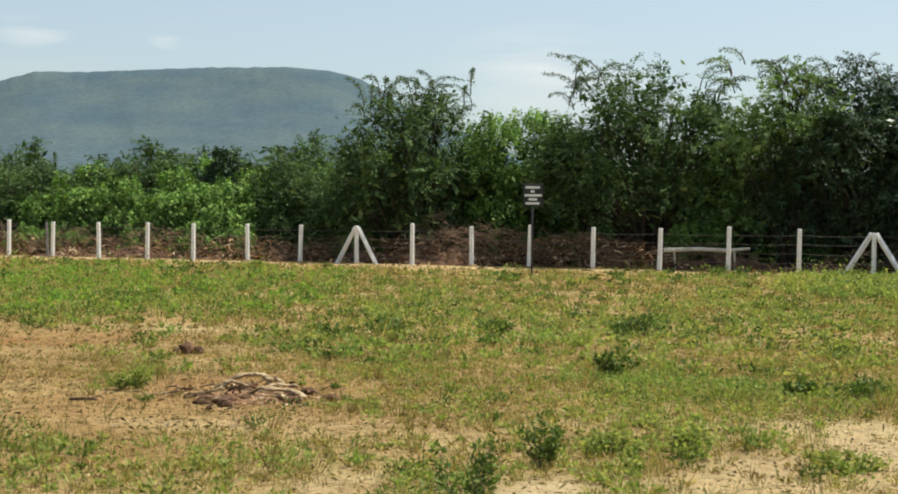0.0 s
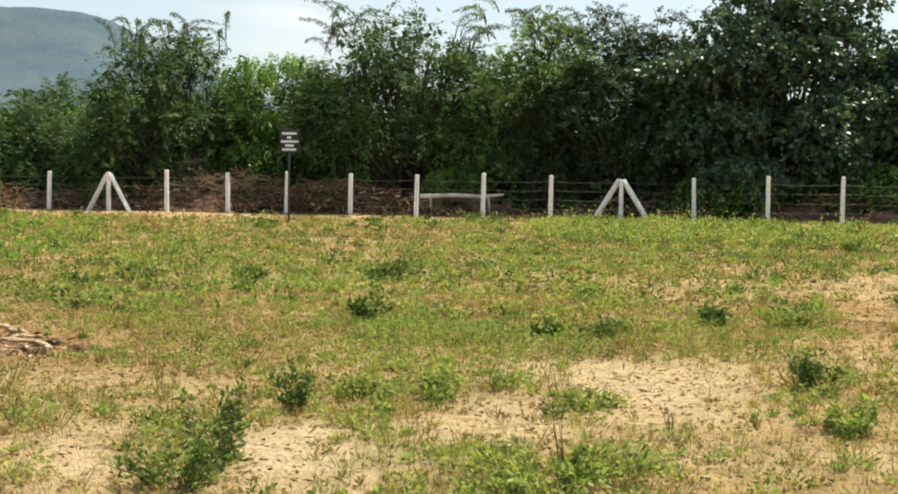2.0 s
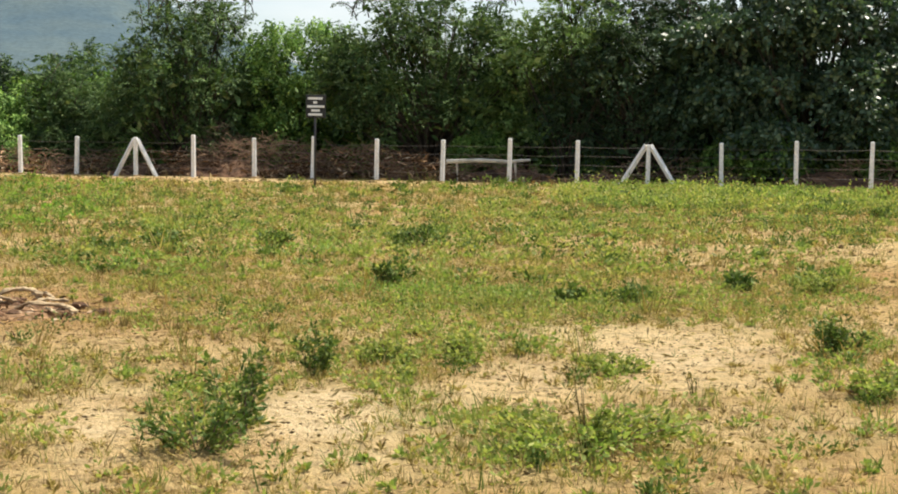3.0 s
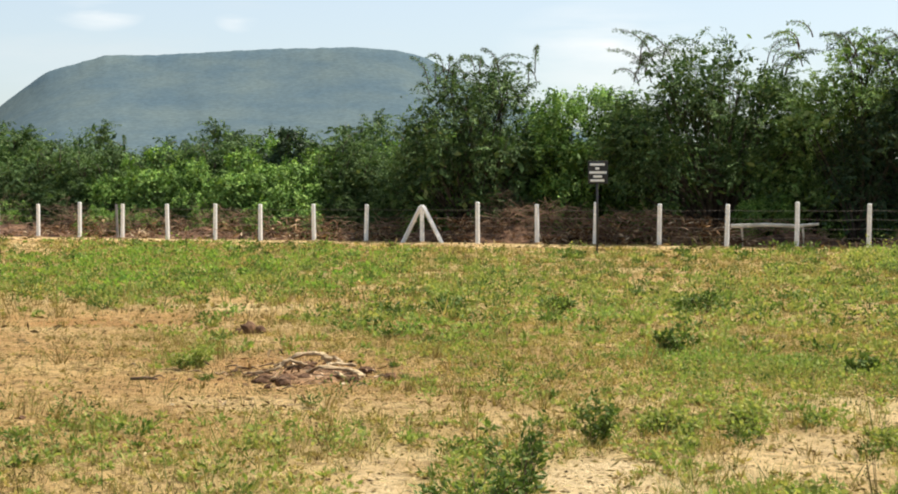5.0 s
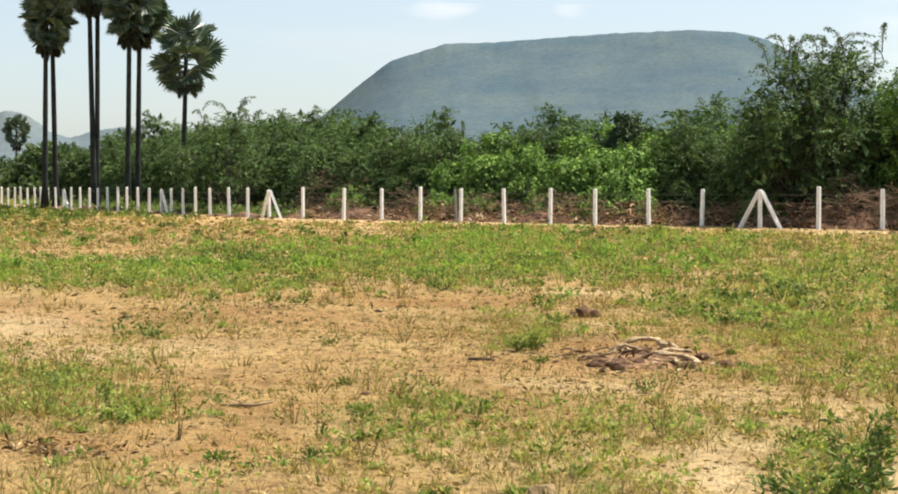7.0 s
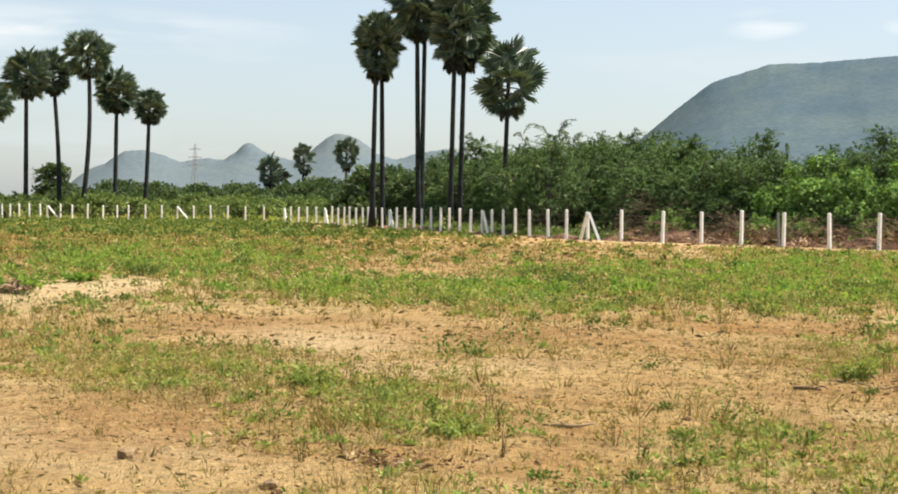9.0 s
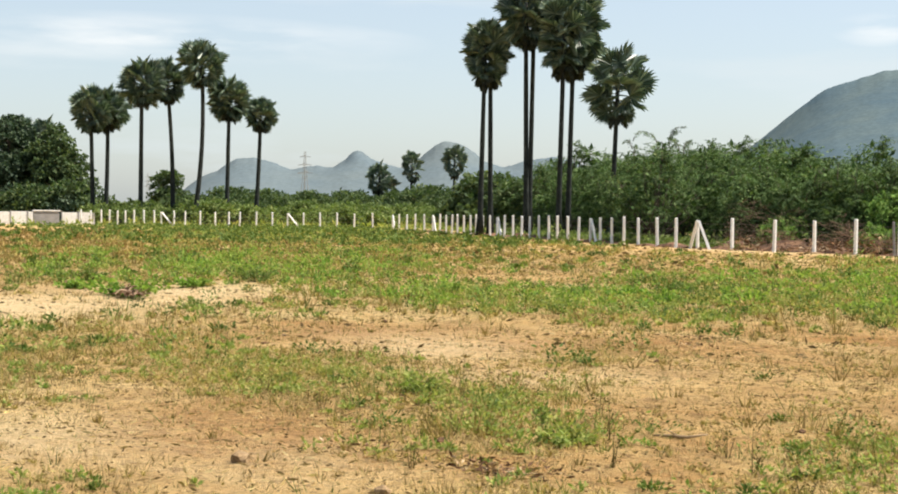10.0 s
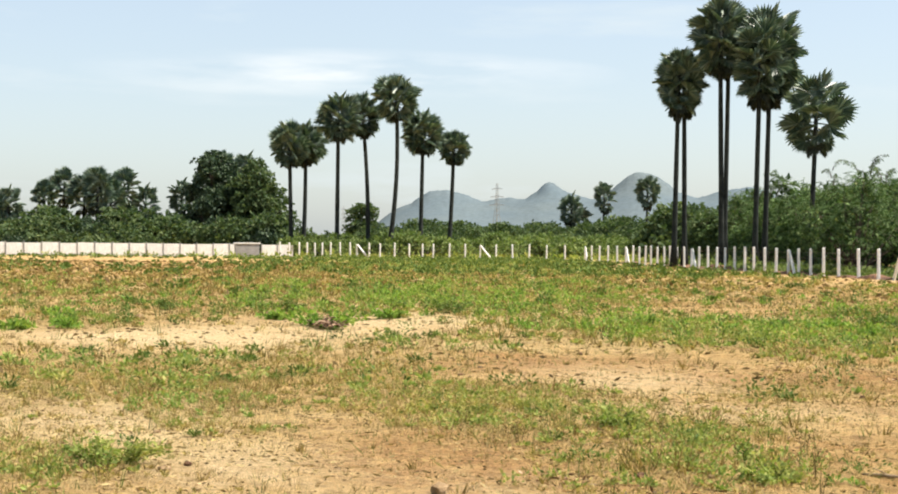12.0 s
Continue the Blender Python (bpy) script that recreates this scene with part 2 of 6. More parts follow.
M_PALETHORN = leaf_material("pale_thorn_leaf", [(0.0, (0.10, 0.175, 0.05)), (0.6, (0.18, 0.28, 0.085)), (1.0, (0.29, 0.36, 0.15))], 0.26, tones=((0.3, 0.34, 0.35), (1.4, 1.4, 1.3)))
# darker thorn leaf, carrying the shade inside a dense crown in its colour
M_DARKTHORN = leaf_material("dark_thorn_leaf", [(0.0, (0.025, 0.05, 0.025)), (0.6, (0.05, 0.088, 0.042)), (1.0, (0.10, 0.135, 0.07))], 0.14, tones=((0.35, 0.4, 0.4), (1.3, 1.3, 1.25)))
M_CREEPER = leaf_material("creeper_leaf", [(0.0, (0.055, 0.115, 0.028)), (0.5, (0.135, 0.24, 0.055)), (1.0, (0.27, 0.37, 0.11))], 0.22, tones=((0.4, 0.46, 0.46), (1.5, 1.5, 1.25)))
M_BROAD = leaf_material("broad_leaf", [(0.0, (0.032, 0.066, 0.036)), (0.7, (0.066, 0.118, 0.062)), (1.0, (0.15, 0.20, 0.12))], 0.2, 0.46, shine=0.5)
M_SHADE = leaf_material("shade_leaf", [(0.0, (0.022, 0.042, 0.024)), (0.7, (0.045, 0.078, 0.042)), (1.0, (0.09, 0.125, 0.07))], 0.15, 0.6, 0.3, shine=0.2)
M_MEADOW = leaf_material("meadow_leaf", [(0.0, (0.085, 0.13, 0.042)), (0.6, (0.15, 0.205, 0.068)), (1.0, (0.24, 0.28, 0.11))], 0.3, 0.7, 0.3)
M_FAR = leaf_material("far_leaf", [(0.0, (0.045, 0.078, 0.036)), (0.6, (0.08, 0.12, 0.055)), (1.0, (0.14, 0.175, 0.08))], 0.3, 0.7, 0.35)
M_FAN = leaf_material("palm_fan", [(0.0, (0.045, 0.08, 0.062)), (0.6, (0.088, 0.138, 0.10)), (1.0, (0.19, 0.245, 0.20))], 0.12, 0.45, shine=0.5)
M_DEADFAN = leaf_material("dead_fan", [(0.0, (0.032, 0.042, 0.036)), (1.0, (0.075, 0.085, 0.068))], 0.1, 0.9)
M_WEED = leaf_material("weed_leaf", [(0.0, (0.115, 0.165, 0.048)), (0.4, (0.215, 0.27, 0.082)), (0.8, (0.32, 0.345, 0.125)), (1.0, (0.41, 0.39, 0.17))], 0.38, 0.75, 0.4, tones=((1.2, 0.98, 0.85), (0.72, 0.92, 0.64)))
M_LUSH = leaf_material("lush_weed", [(0.0, (0.09, 0.16, 0.035)), (0.5, (0.17, 0.28, 0.06)), (1.0, (0.28, 0.38, 0.095))], 0.42, 0.75, 0.5, tones=((1.15, 0.95, 0.85), (0.8, 0.95, 0.7)))
M_STRAW = leaf_material("dry_grass", [(0.0, (0.17, 0.11, 0.05)), (0.5, (0.34, 0.24, 0.11)), (1.0, (0.52, 0.41, 0.22))], 0.25, 0.8, 0.6)
M_GRASS = leaf_material("thin_grass", [(0.0, (0.13, 0.165, 0.048)), (0.5, (0.235, 0.25, 0.085)), (1.0, (0.42, 0.355, 0.16))], 0.36, 0.75, 0.4, tones=((1.15, 0.92, 0.8), (0.78, 0.92, 0.66)))
M_LITTER = leaf_material("leaf_litter", [(0.0, (0.12, 0.08, 0.04)), (0.6, (0.22, 0.15, 0.07)), (1.0, (0.34, 0.25, 0.13))], 0.05, 0.9, 0.6)
M_BROWNWEED = leaf_material("withered_weed", [(0.0, (0.17, 0.115, 0.045)), (0.6, (0.29, 0.20, 0.075)), (1.0, (0.40, 0.29, 0.12))], 0.25, 0.8, 0.5)
M_DARKWEED = leaf_material("dark_weed", [(0.0, (0.055, 0.095, 0.022)), (0.6, (0.11, 0.165, 0.038)), (1.0, (0.22, 0.26, 0.075))], 0.22, 0.65, 2.0)
M_BITS = leaf_material("brush_bits", [(0.0, (0.035, 0.022, 0.014)), (0.45, (0.15, 0.078, 0.045)), (0.75, (0.32, 0.19, 0.11)), (1.0, (0.62, 0.49, 0.36))], 0.08, 0.9, 1.2)
M_DRAB = leaf_material("drab_weed", [(0.0, (0.16, 0.115, 0.045)), (0.5, (0.32, 0.25, 0.10)), (1.0, (0.52, 0.42, 0.19))], 0.32, 0.8, 0.5, tones=((0.75, 0.72, 0.65), (1.15, 1.1, 1.0)))
M_PURPLE = leaf_material("dry_weed", [(0.0, (0.07, 0.05, 0.02)), (0.6, (0.13, 0.10, 0.035)), (1.0, (0.19, 0.17, 0.05))], 0.2, 0.8, 2.0)


# ---- mesh helpers ----
def mesh_of(name, verts, faces, smooth=False):
    me = bpy.data.meshes.new(name)
    me.from_pydata([tuple(v) for v in verts], [], faces)
    if smooth:
        me.polygons.foreach_set("use_smooth", [True] * len(me.polygons))
    me.update()
    return me


def fast_mesh(name, verts, n):
    """A mesh of loose polygons with n corners each, from one array of corners."""
    me = bpy.data.meshes.new(name)
    count = len(verts) // n
    me.vertices.add(len(verts))
    me.vertices.foreach_set("co", np.asarray(verts, dtype=np.float32).ravel())
    me.loops.add(len(verts))
    me.loops.foreach_set("vertex_index", np.arange(len(verts), dtype=np.int32))
    me.polygons.add(count)
    me.polygons.foreach_set("loop_start", np.arange(0, len(verts), n, dtype=np.int32))
    me.update(calc_edges=True)
    return me


def part(name, data, mat, parent=None, label=""):
    """Links a bmesh or mesh as one object, under a thing or a part where one is given."""
    if isinstance(data, bmesh.types.BMesh):
        me = bpy.data.meshes.new(name)
        data.to_mesh(me)
        data.free()
    else:
        me = data
    if mat and not me.materials:
        me.materials.append(mat)
    ob = new(name, me)
    ob.parent = parent
    return tagged(ob, label)


def thing(name, place, label, category, group="", kind="", turn=0.0):
    ob = new(name)
    ob.matrix_basis = pose(place[0], place[1], place[2], 0, 0, turn)
    return tagged(ob, label, category, group, kind)


def tube(points, radii, sides=6):
    """Vertices and faces of a bent, tapering, closed tube."""
    pts = [Vector(p) for p in points]
    verts, faces = [], []
    for i, p in enumerate(pts):
        d = (pts[min(i + 1, len(pts) - 1)] - pts[max(i - 1, 0)]).normalized()
        a = d.orthogonal().normalized() if abs(d.z) > 0.9 else d.cross(Vector((0, 0, 1))).normalized()
        b = d.cross(a)
        for k in range(sides):
            t = 2 * math.pi * k / sides
            verts.append(p + (a * math.cos(t) + b * math.sin(t)) * radii[i])
    for i in range(len(pts) - 1):
        for k in range(sides):
            j = (k + 1) % sides
            faces.append((i * sides + k, i * sides + j, (i + 1) * sides + j, (i + 1) * sides + k))
    faces.append(tuple(reversed(range(sides))))
    faces.append(tuple(range((len(pts) - 1) * sides, len(pts) * sides)))
    return verts, faces


def join(pieces):
    verts, faces = [], []
    for v, f in pieces:
        o = len(verts)
        verts.extend(v)
        faces.extend(tuple(i + o for i in q) for q in f)
    return verts, faces


def box_bm(sx, sy, sz, bevel=0.0, z0=0.0):
    bm = bmesh.new()
    bmesh.ops.create_cube(bm, size=1.0)
    for v in bm.verts:
        v.co = Vector((v.co.x * sx, v.co.y * sy, (v.co.z + 0.5) * sz + z0))
    if bevel:
        bmesh.ops.bevel(bm, geom=bm.edges[:], offset=bevel, segments=1, affect="EDGES")
    return bm


def unit(v):
    return v / np.maximum(np.linalg.norm(v, axis=1, keepdims=True), 1e-6)


def blades(base, axis, length, width, rng, sharp=False, across=None):
    """Leaves as four-cornered (or sharp three-cornered) faces that grow from base along axis."""
    axis = unit(axis)
    side = unit(np.cross(axis, rng.normal(size=axis.shape)) if across is None else across + rng.normal(size=axis.shape) * 0.3)
    length, width = np.asarray(length)[:, None], np.asarray(width)[:, None]
    if sharp:
        v = np.stack([base - side * width * 0.5, base + side * width * 0.5, base + axis * length], 1)
        return v.reshape(-1, 3), 3
    mid = base + axis * length * 0.5
    v = np.stack([base, mid + side * width * 0.5, base + axis * length, mid - side * width * 0.5], 1)
    return v.reshape(-1, 3), 4


def sway(x, y, seed, scale):
    """Smooth random field of about -1 to 1, for places given as arrays."""
    r = np.random.default_rng(seed)
    total = 0
    for k in range(7):
        a, f = r.uniform(0, 6.28), r.uniform(0.6, 1.9) / scale
        total = total + np.sin((x * math.cos(a) + y * math.sin(a)) * f * 6.28 + r.uniform(0, 6.28))
    return total / 3.2


# ---- ground ----
# patches: bearing, distance, half width, half depth, strength
GREEN_WEST = [(-55.7, 10.4, 0.4, 1.2, 0.9), (-50.6, 17.5, 2.2, 3.1, 0.6), (-42.0, 22.7, 1.4, 1.9, 0.6), (-41.7, 91.8, 10.0, 39.4, 0.6),
    (-40.8, 14.6, 0.8, 2.1, 0.4), (-40.7, 39.7, 4.8, 9.3, 1.1), (-38.7, 13.7, 1.2, 2.8, 0.9), (-35.9, 15.0, 0.3, 1.1, 0.7),
    (-35.7, 68.6, 1.5, 18.8, 0.5), (-32.1, 28.2, 2.4, 4.8, 0.6), (-31.5, 25.2, 1.3, 3.6, 0.6), (-30.6, 11.7, 0.4, 1.5, 0.4),
    (-30.0, 11.8, 0.5, 1.9, 0.8), (-27.6, 27.7, 2.2, 3.7, 0.5), (-26.8, 15.8, 0.8, 1.3, 0.8), (-25.7, 23.4, 0.6, 3.3, 0.5),
    (-20.7, 30.9, 3.5, 7.9, 0.9), (-17.8, 12.6, 0.2, 0.8, 0.6)]
GREEN_MIDDLE = [(-17.8, 32.0, 2.7, 8.9, 0.4), (-17.7, 9.7, 0.3, 0.6, 0.6), (-17.4, 9.7, 0.3, 0.6, 0.6), (-16.9, 9.7, 0.4, 0.6, 0.6),
    (-13.9, 40.8, 2.5, 17.6, 1.0), (-12.3, 16.0, 0.2, 2.8, 0.5), (-12.2, 15.0, 0.2, 1.7, 0.6), (-10.0, 9.1, 0.5, 0.7, 0.6),
    (-8.8, 33.5, 3.6, 8.2, 0.4), (-8.0, 28.1, 0.4, 7.4, 0.5), (-7.1, 39.5, 2.2, 9.3, 0.6), (-6.5, 9.6, 0.5, 1.0, 0.5),
    (-2.9, 27.9, 1.1, 8.1, 0.7), (-1.6, 16.4, 1.0, 3.3, 0.5), (-1.0, 8.0, 0.4, 1.3, 0.9), (-0.7, 23.3, 2.7, 9.3, 0.35),
    (1.4, 40.9, 2.4, 10.0, 0.5), (2.4, 21.6, 1.9, 6.0, 0.4)]
GREEN_EAST = [(4.2, 9.9, 0.9, 1.5, 0.6), (5.7, 21.0, 1.3, 6.1, 0.5), (7.0, 8.4, 0.3, 0.8, 0.7), (7.4, 24.0, 0.6, 4.3, 0.6),
    (10.9, 11.1, 0.4, 1.6, 0.7), (12.2, 13.8, 1.2, 2.7, 0.9), (12.8, 36.3, 2.9, 19.7, 0.9), (14.0, 7.2, 0.6, 0.5, 0.9),
    (14.0, 14.5, 1.4, 2.1, 0.7), (15.0, 9.9, 0.3, 0.5, 0.8), (15.5, 9.9, 0.2, 0.5, 0.8), (19.2, 36.6, 5.4, 12.1, 0.6),
    (22.0, 7.8, 0.3, 0.5, 0.6), (23.1, 16.1, 0.4, 1.3, 0.7), (24.9, 10.4, 0.4, 1.5, 0.8)]
BARE_WEST = [(-54.6, 12.8, 0.7, 1.2, 0.7), (-52.9, 61.2, 5.1, 18.9, 0.4), (-52.9, 110.0, 13.0, 40.0, 0.9), (-50.6, 24.0, 3.0, 2.8, 1.0),
    (-49.0, 10.4, 0.8, 1.4, 0.8), (-45.7, 11.7, 0.4, 3.7, 0.8), (-42.9, 28.5, 2.4, 3.0, 1.1), (-41.3, 11.2, 0.7, 2.2, 0.6),
    (-40.1, 9.4, 0.6, 1.6, 0.9), (-36.6, 17.7, 2.1, 2.7, 0.6), (-34.7, 8.3, 0.3, 0.6, 0.6), (-34.2, 19.0, 1.4, 3.1, 0.9),
    (-34.0, 8.4, 0.3, 0.6, 0.5), (-33.4, 17.7, 1.1, 2.3, 0.8), (-30.2, 36.3, 2.3, 3.9, 0.7), (-29.9, 33.9, 2.1, 2.6, 0.7),
    (-29.4, 14.2, 1.4, 1.0, 0.5), (-28.3, 52.5, 6.1, 13.1, 0.25)]
BARE_MIDDLE = [(-28.3, 55.0, 5.0, 17.4, 0.2), (-27.7, 8.7, 0.7, 0.8, 0.4), (-24.9, 10.8, 0.6, 2.3, 0.4), (-23.7, 17.0, 1.5, 2.5, 0.6),
    (-23.2, 8.8, 0.6, 1.4, 0.3), (-19.7, 49.6, 6.6, 9.0, 0.3), (-19.5, 12.8, 1.7, 1.6, 0.6), (-19.3, 57.7, 4.6, 11.1, 0.3),
    (-18.7, 18.0, 1.7, 3.6, 0.6), (-14.3, 11.3, 0.6, 1.6, 0.4), (-13.9, 21.0, 1.3, 2.2, 0.6), (-8.9, 13.2, 0.8, 2.5, 0.7),
    (-8.3, 12.5, 0.7, 1.8, 0.4), (-5.9, 25.0, 0.9, 3.1, 0.5), (-5.3, 7.7, 0.2, 0.9, 0.9), (-5.2, 7.9, 0.2, 0.6, 0.7),
    (-3.1, 49.6, 6.8, 5.6, 0.5), (-2.2, 8.5, 0.5, 0.2, 0.7)]
BARE_EAST = [(-0.7, 11.1, 1.3, 1.6, 0.3), (0.7, 18.1, 0.6, 2.3, 0.5), (3.4, 7.8, 0.2, 1.1, 1.0), (4.6, 8.0, 0.4, 0.5, 0.7),
    (6.2, 32.4, 1.0, 5.2, 0.7), (11.3, 8.8, 0.4, 0.7, 0.8), (11.4, 9.5, 0.4, 0.9, 0.8), (16.0, 11.2, 0.2, 1.1, 0.6),
    (17.8, 10.6, 0.9, 1.6, 0.9), (20.8, 7.8, 0.3, 0.9, 0.6), (26.0, 8.0, 0.2, 1.0, 0.4), (26.2, 18.7, 0.4, 5.5, 0.9)]
RED = [(-52.9, 88.0, 12.0, 50.0, 0.6), (-42.5, 10.3, 0.9, 1.3, 0.7), (-40.7, 10.8, 0.8, 1.7, 1), (-37.4, 18.2, 1.3, 1.3, 0.6),
    (-34.2, 19.8, 1.5, 1.7, 0.5), (-28.3, 52.5, 6.1, 13.1, 0.35), (-28.3, 55.0, 5.0, 17.4, 0.35), (-23.8, 17.6, 1.7, 1.9, 0.8),
    (-23.3, 9.7, 0.3, 0.6, 0.8), (-15.0, 10.9, 0.5, 1.2, 0.6), (-13.9, 18.3, 1.1, 2.5, 0.6), (-8.5, 13.8, 1.0, 1.9, 1),
    (-2.0, 11.5, 0.8, 1.0, 0.7), (6.2, 32.4, 1.0, 5.2, 0.8)]
PALE = [(-54.6, 12.8, 0.7, 1.2, 0.8), (-50.6, 23.8, 3.0, 2.7, 1), (-49.2, 10.2, 0.8, 1.2, 0.7), (-42.9, 28.5, 2.4, 3.0, 1),
    (-39.0, 8.9, 0.7, 1.0, 0.4), (-33.4, 17.2, 1.1, 1.8, 0.8), (-29.4, 14.0, 1.3, 0.9, 0.6), (-5.3, 7.7, 0.2, 0.9, 0.9),
    (4.3, 7.7, 0.4, 1.1, 1), (4.6, 8.0, 0.4, 0.5, 0.9), (11.6, 9.4, 0.4, 0.8, 0.6), (18.0, 10.6, 0.7, 1.2, 0.9)]


def patch_sum(x, y, rows):
    total = 0
    az, d = np.degrees(np.arctan2(x, y)), np.hypot(x, y)
    for a, r, w, h, s in rows:
        across = np.radians(az - a) * r
        q = (across / w) ** 2 + ((d - r) / h) ** 2
        total = total + s * np.exp(-q * 0.9) * (q < 9)
    return total


def cover(x, y):
    """How much of the ground the weeds hide, 0 to 1."""
    d = np.hypot(x, y)
    wob = 0.25 + 0.5 * np.clip(d / 20, 0.3, 2)
    x2, y2 = x + wob * 0.5 * sway(x, y, 5, 2.0), y + wob * 0.5 * sway(x, y, 6, 2.0)
    green = sum(patch_sum(x2, y2, rows) for rows in (GREEN_WEST, GREEN_MIDDLE, GREEN_EAST))
    bare = sum(patch_sum(x2, y2, rows) for rows in (BARE_WEST, BARE_MIDDLE, BARE_EAST))
    c = 0.34 + np.clip((d - 22) / 100, 0, 0.12) + np.clip((d - 110) / 50, 0, 0.3) * np.clip((x / np.maximum(y, 1e-3) + 1.1) / 0.3, 0, 1)
    green, bare = np.clip(green, 0, 1.2), np.clip(bare, 0, 1.1)
    far = np.clip((d - 14) / 16, 0, 1)
    mottle = (0.08 + 0.16 * far) * sway(x, y, 7, 5.5) + (0.10 + 0.10 * far) * sway(x, y, 8, 2.1) + 0.16 * sway(x, y, 9, 0.62) + 0.16 * sway(x, y, 10, 0.24)
    c = c + 0.44 * green - 0.52 * bare + mottle * (1 - 0.75 * np.clip(bare, 0, 1))
    verge = (x + 28.36) * 0.4027 + (y - 67.05) * 0.9153
    c = c - 0.95 * np.exp(-((verge + 1.8) / 2.4) ** 2) * (x > -32) * np.clip((14 - x) / 10, 0.45, 1)
    edge = (x + 28.36) * 0.6756 + (y - 67.05) * 0.7373
    c = c - 0.5 * np.exp(-((edge + 1.0) / 1.4) ** 2) * (x < -27) * (d < 150)
    return np.clip(c, 0, 1)


def ground_z(x, y):
    d = np.hypot(x, y)
    return np.clip((70 - d) / 40, 0, 1) * (0.03 * sway(x, y, 11, 5.0) + 0.012 * sway(x, y, 12, 1.1))


def build_ground():
    radii = np.concatenate([[0.0], np.geomspace(1.5, 30, 150), np.geomspace(30.5, 220, 130), np.geomspace(240, 4700, 30)])
    fine = np.radians(np.arange(-62, 34, 0.3))
    rest = np.radians(np.arange(34, 298, 6.0))
    angles = np.concatenate([fine, rest])
    r, a = np.meshgrid(radii[1:], angles, indexing="ij")
    x, y = r * np.sin(a), r * np.cos(a)
    z = ground_z(x, y)
    verts = [(0, 0, 0)] + np.stack([x, y, z], -1).reshape(-1, 3).tolist()
    na, faces = len(angles), []
    for k in range(na):
        faces.append((0, 1 + (k + 1) % na, 1 + k))
    for i in range(len(radii) - 2):
        o = 1 + i * na
        for k in range(na):
            j = (k + 1) % na
            faces.append((o + k, o + j, o + na + j, o + na + k))
    me = mesh_of("ground", verts, faces, True)
    if me.polygons[0].normal.z < 0:
        me.flip_normals()
    v = np.array(verts)
    dug = me.attributes.new("tilled", "FLOAT", "POINT")
    dug.data.foreach_set("value", np.clip(patch_sum(v[:, 0], v[:, 1], RED), 0, 1).astype(np.float32))
    sand = me.attributes.new("sand", "FLOAT", "POINT")
    sand.data.foreach_set("value", np.clip(patch_sum(v[:, 0], v[:, 1], PALE) + 0.7 * np.exp(-(((v[:, 0] + 28.36) * 0.4027 + (v[:, 1] - 67.05) * 0.9153 + 0.9) / 1.3) ** 2) * (v[:, 0] > -30), 0, 1).astype(np.float32))
    at = me.attributes.new("cover", "FLOAT", "POINT")
    at.data.foreach_set("value", cover(v[:, 0], v[:, 1]).astype(np.float32))
    tagged(part("ground", me, M_SOIL), "dry sandy field of reddish soil with patchy weeds", "ground", kind="structure")


build_ground()

# ---- fence lines ----
FRONT_U = Vector((0.9153, -0.4027, 0))
FRONT_N = Vector((0.4027, 0.9153, 0))
A0 = Vector((-28.36, 67.05, 0))
SIDE_U = Vector((math.cos(radians(137.5)), math.sin(radians(137.5)), 0))
SIDE_N = Vector((math.sin(radians(137.5)), -math.cos(radians(137.5)), 0))


def front(s, o=0.0, z=0.0):
    """A place s metres along the front fence from its corner and o metres behind it."""
    return A0 + FRONT_U * s + FRONT_N * o + Vector((0, 0, z))


def side(s, o=0.0, z=0.0):
    return A0 + SIDE_U * s + SIDE_N * o + Vector((0, 0, z))


def along(az, start, way):
    """How far along a line a bearing meets it."""
    c, s = math.cos(radians(az)), math.sin(radians(az))
    return -(s * start.y - c * start.x) / (s * way.y - c * way.x)


def post_mesh(name, h, w, seed):
    rng = random.Random(seed)
    bm = box_bm(w, w, h + 0.25, w * 0.16, -0.25)
    top = [v for v in bm.verts if v.co.z > h - 0.05]
    for v in top:
        v.co.x *= 0.9
        v.co.y *= 0.9
        v.co.z += rng.uniform(-0.012, 0.012)
    me = bpy.data.meshes.new(name)
    bm.to_mesh(me)
    bm.free()
    me.materials.append(M_POST)
    return me


POSTS = [post_mesh("post", 1.55, 0.15, k) for k in range(3)]
FOOT = mesh_of("footing", *join([tube([(0, 0, -0.1), (0, 0, 0.03), (0, 0, 0.075)], [0.34, 0.30, 0.17], 9)]))
FOOT.materials.append(M_STONE)


def brace(fence, top, foot, w=0.14):
    a, b = Vector(top), Vector(foot)
    me = mesh_of("brace", *tube([b + (b - a).normalized() * 0.15, (a + b) / 2, a], [w * 0.66, w * 0.66, w * 0.62], 4))
    part("brace", me, M_POST, fence, "slanting prop of the post")


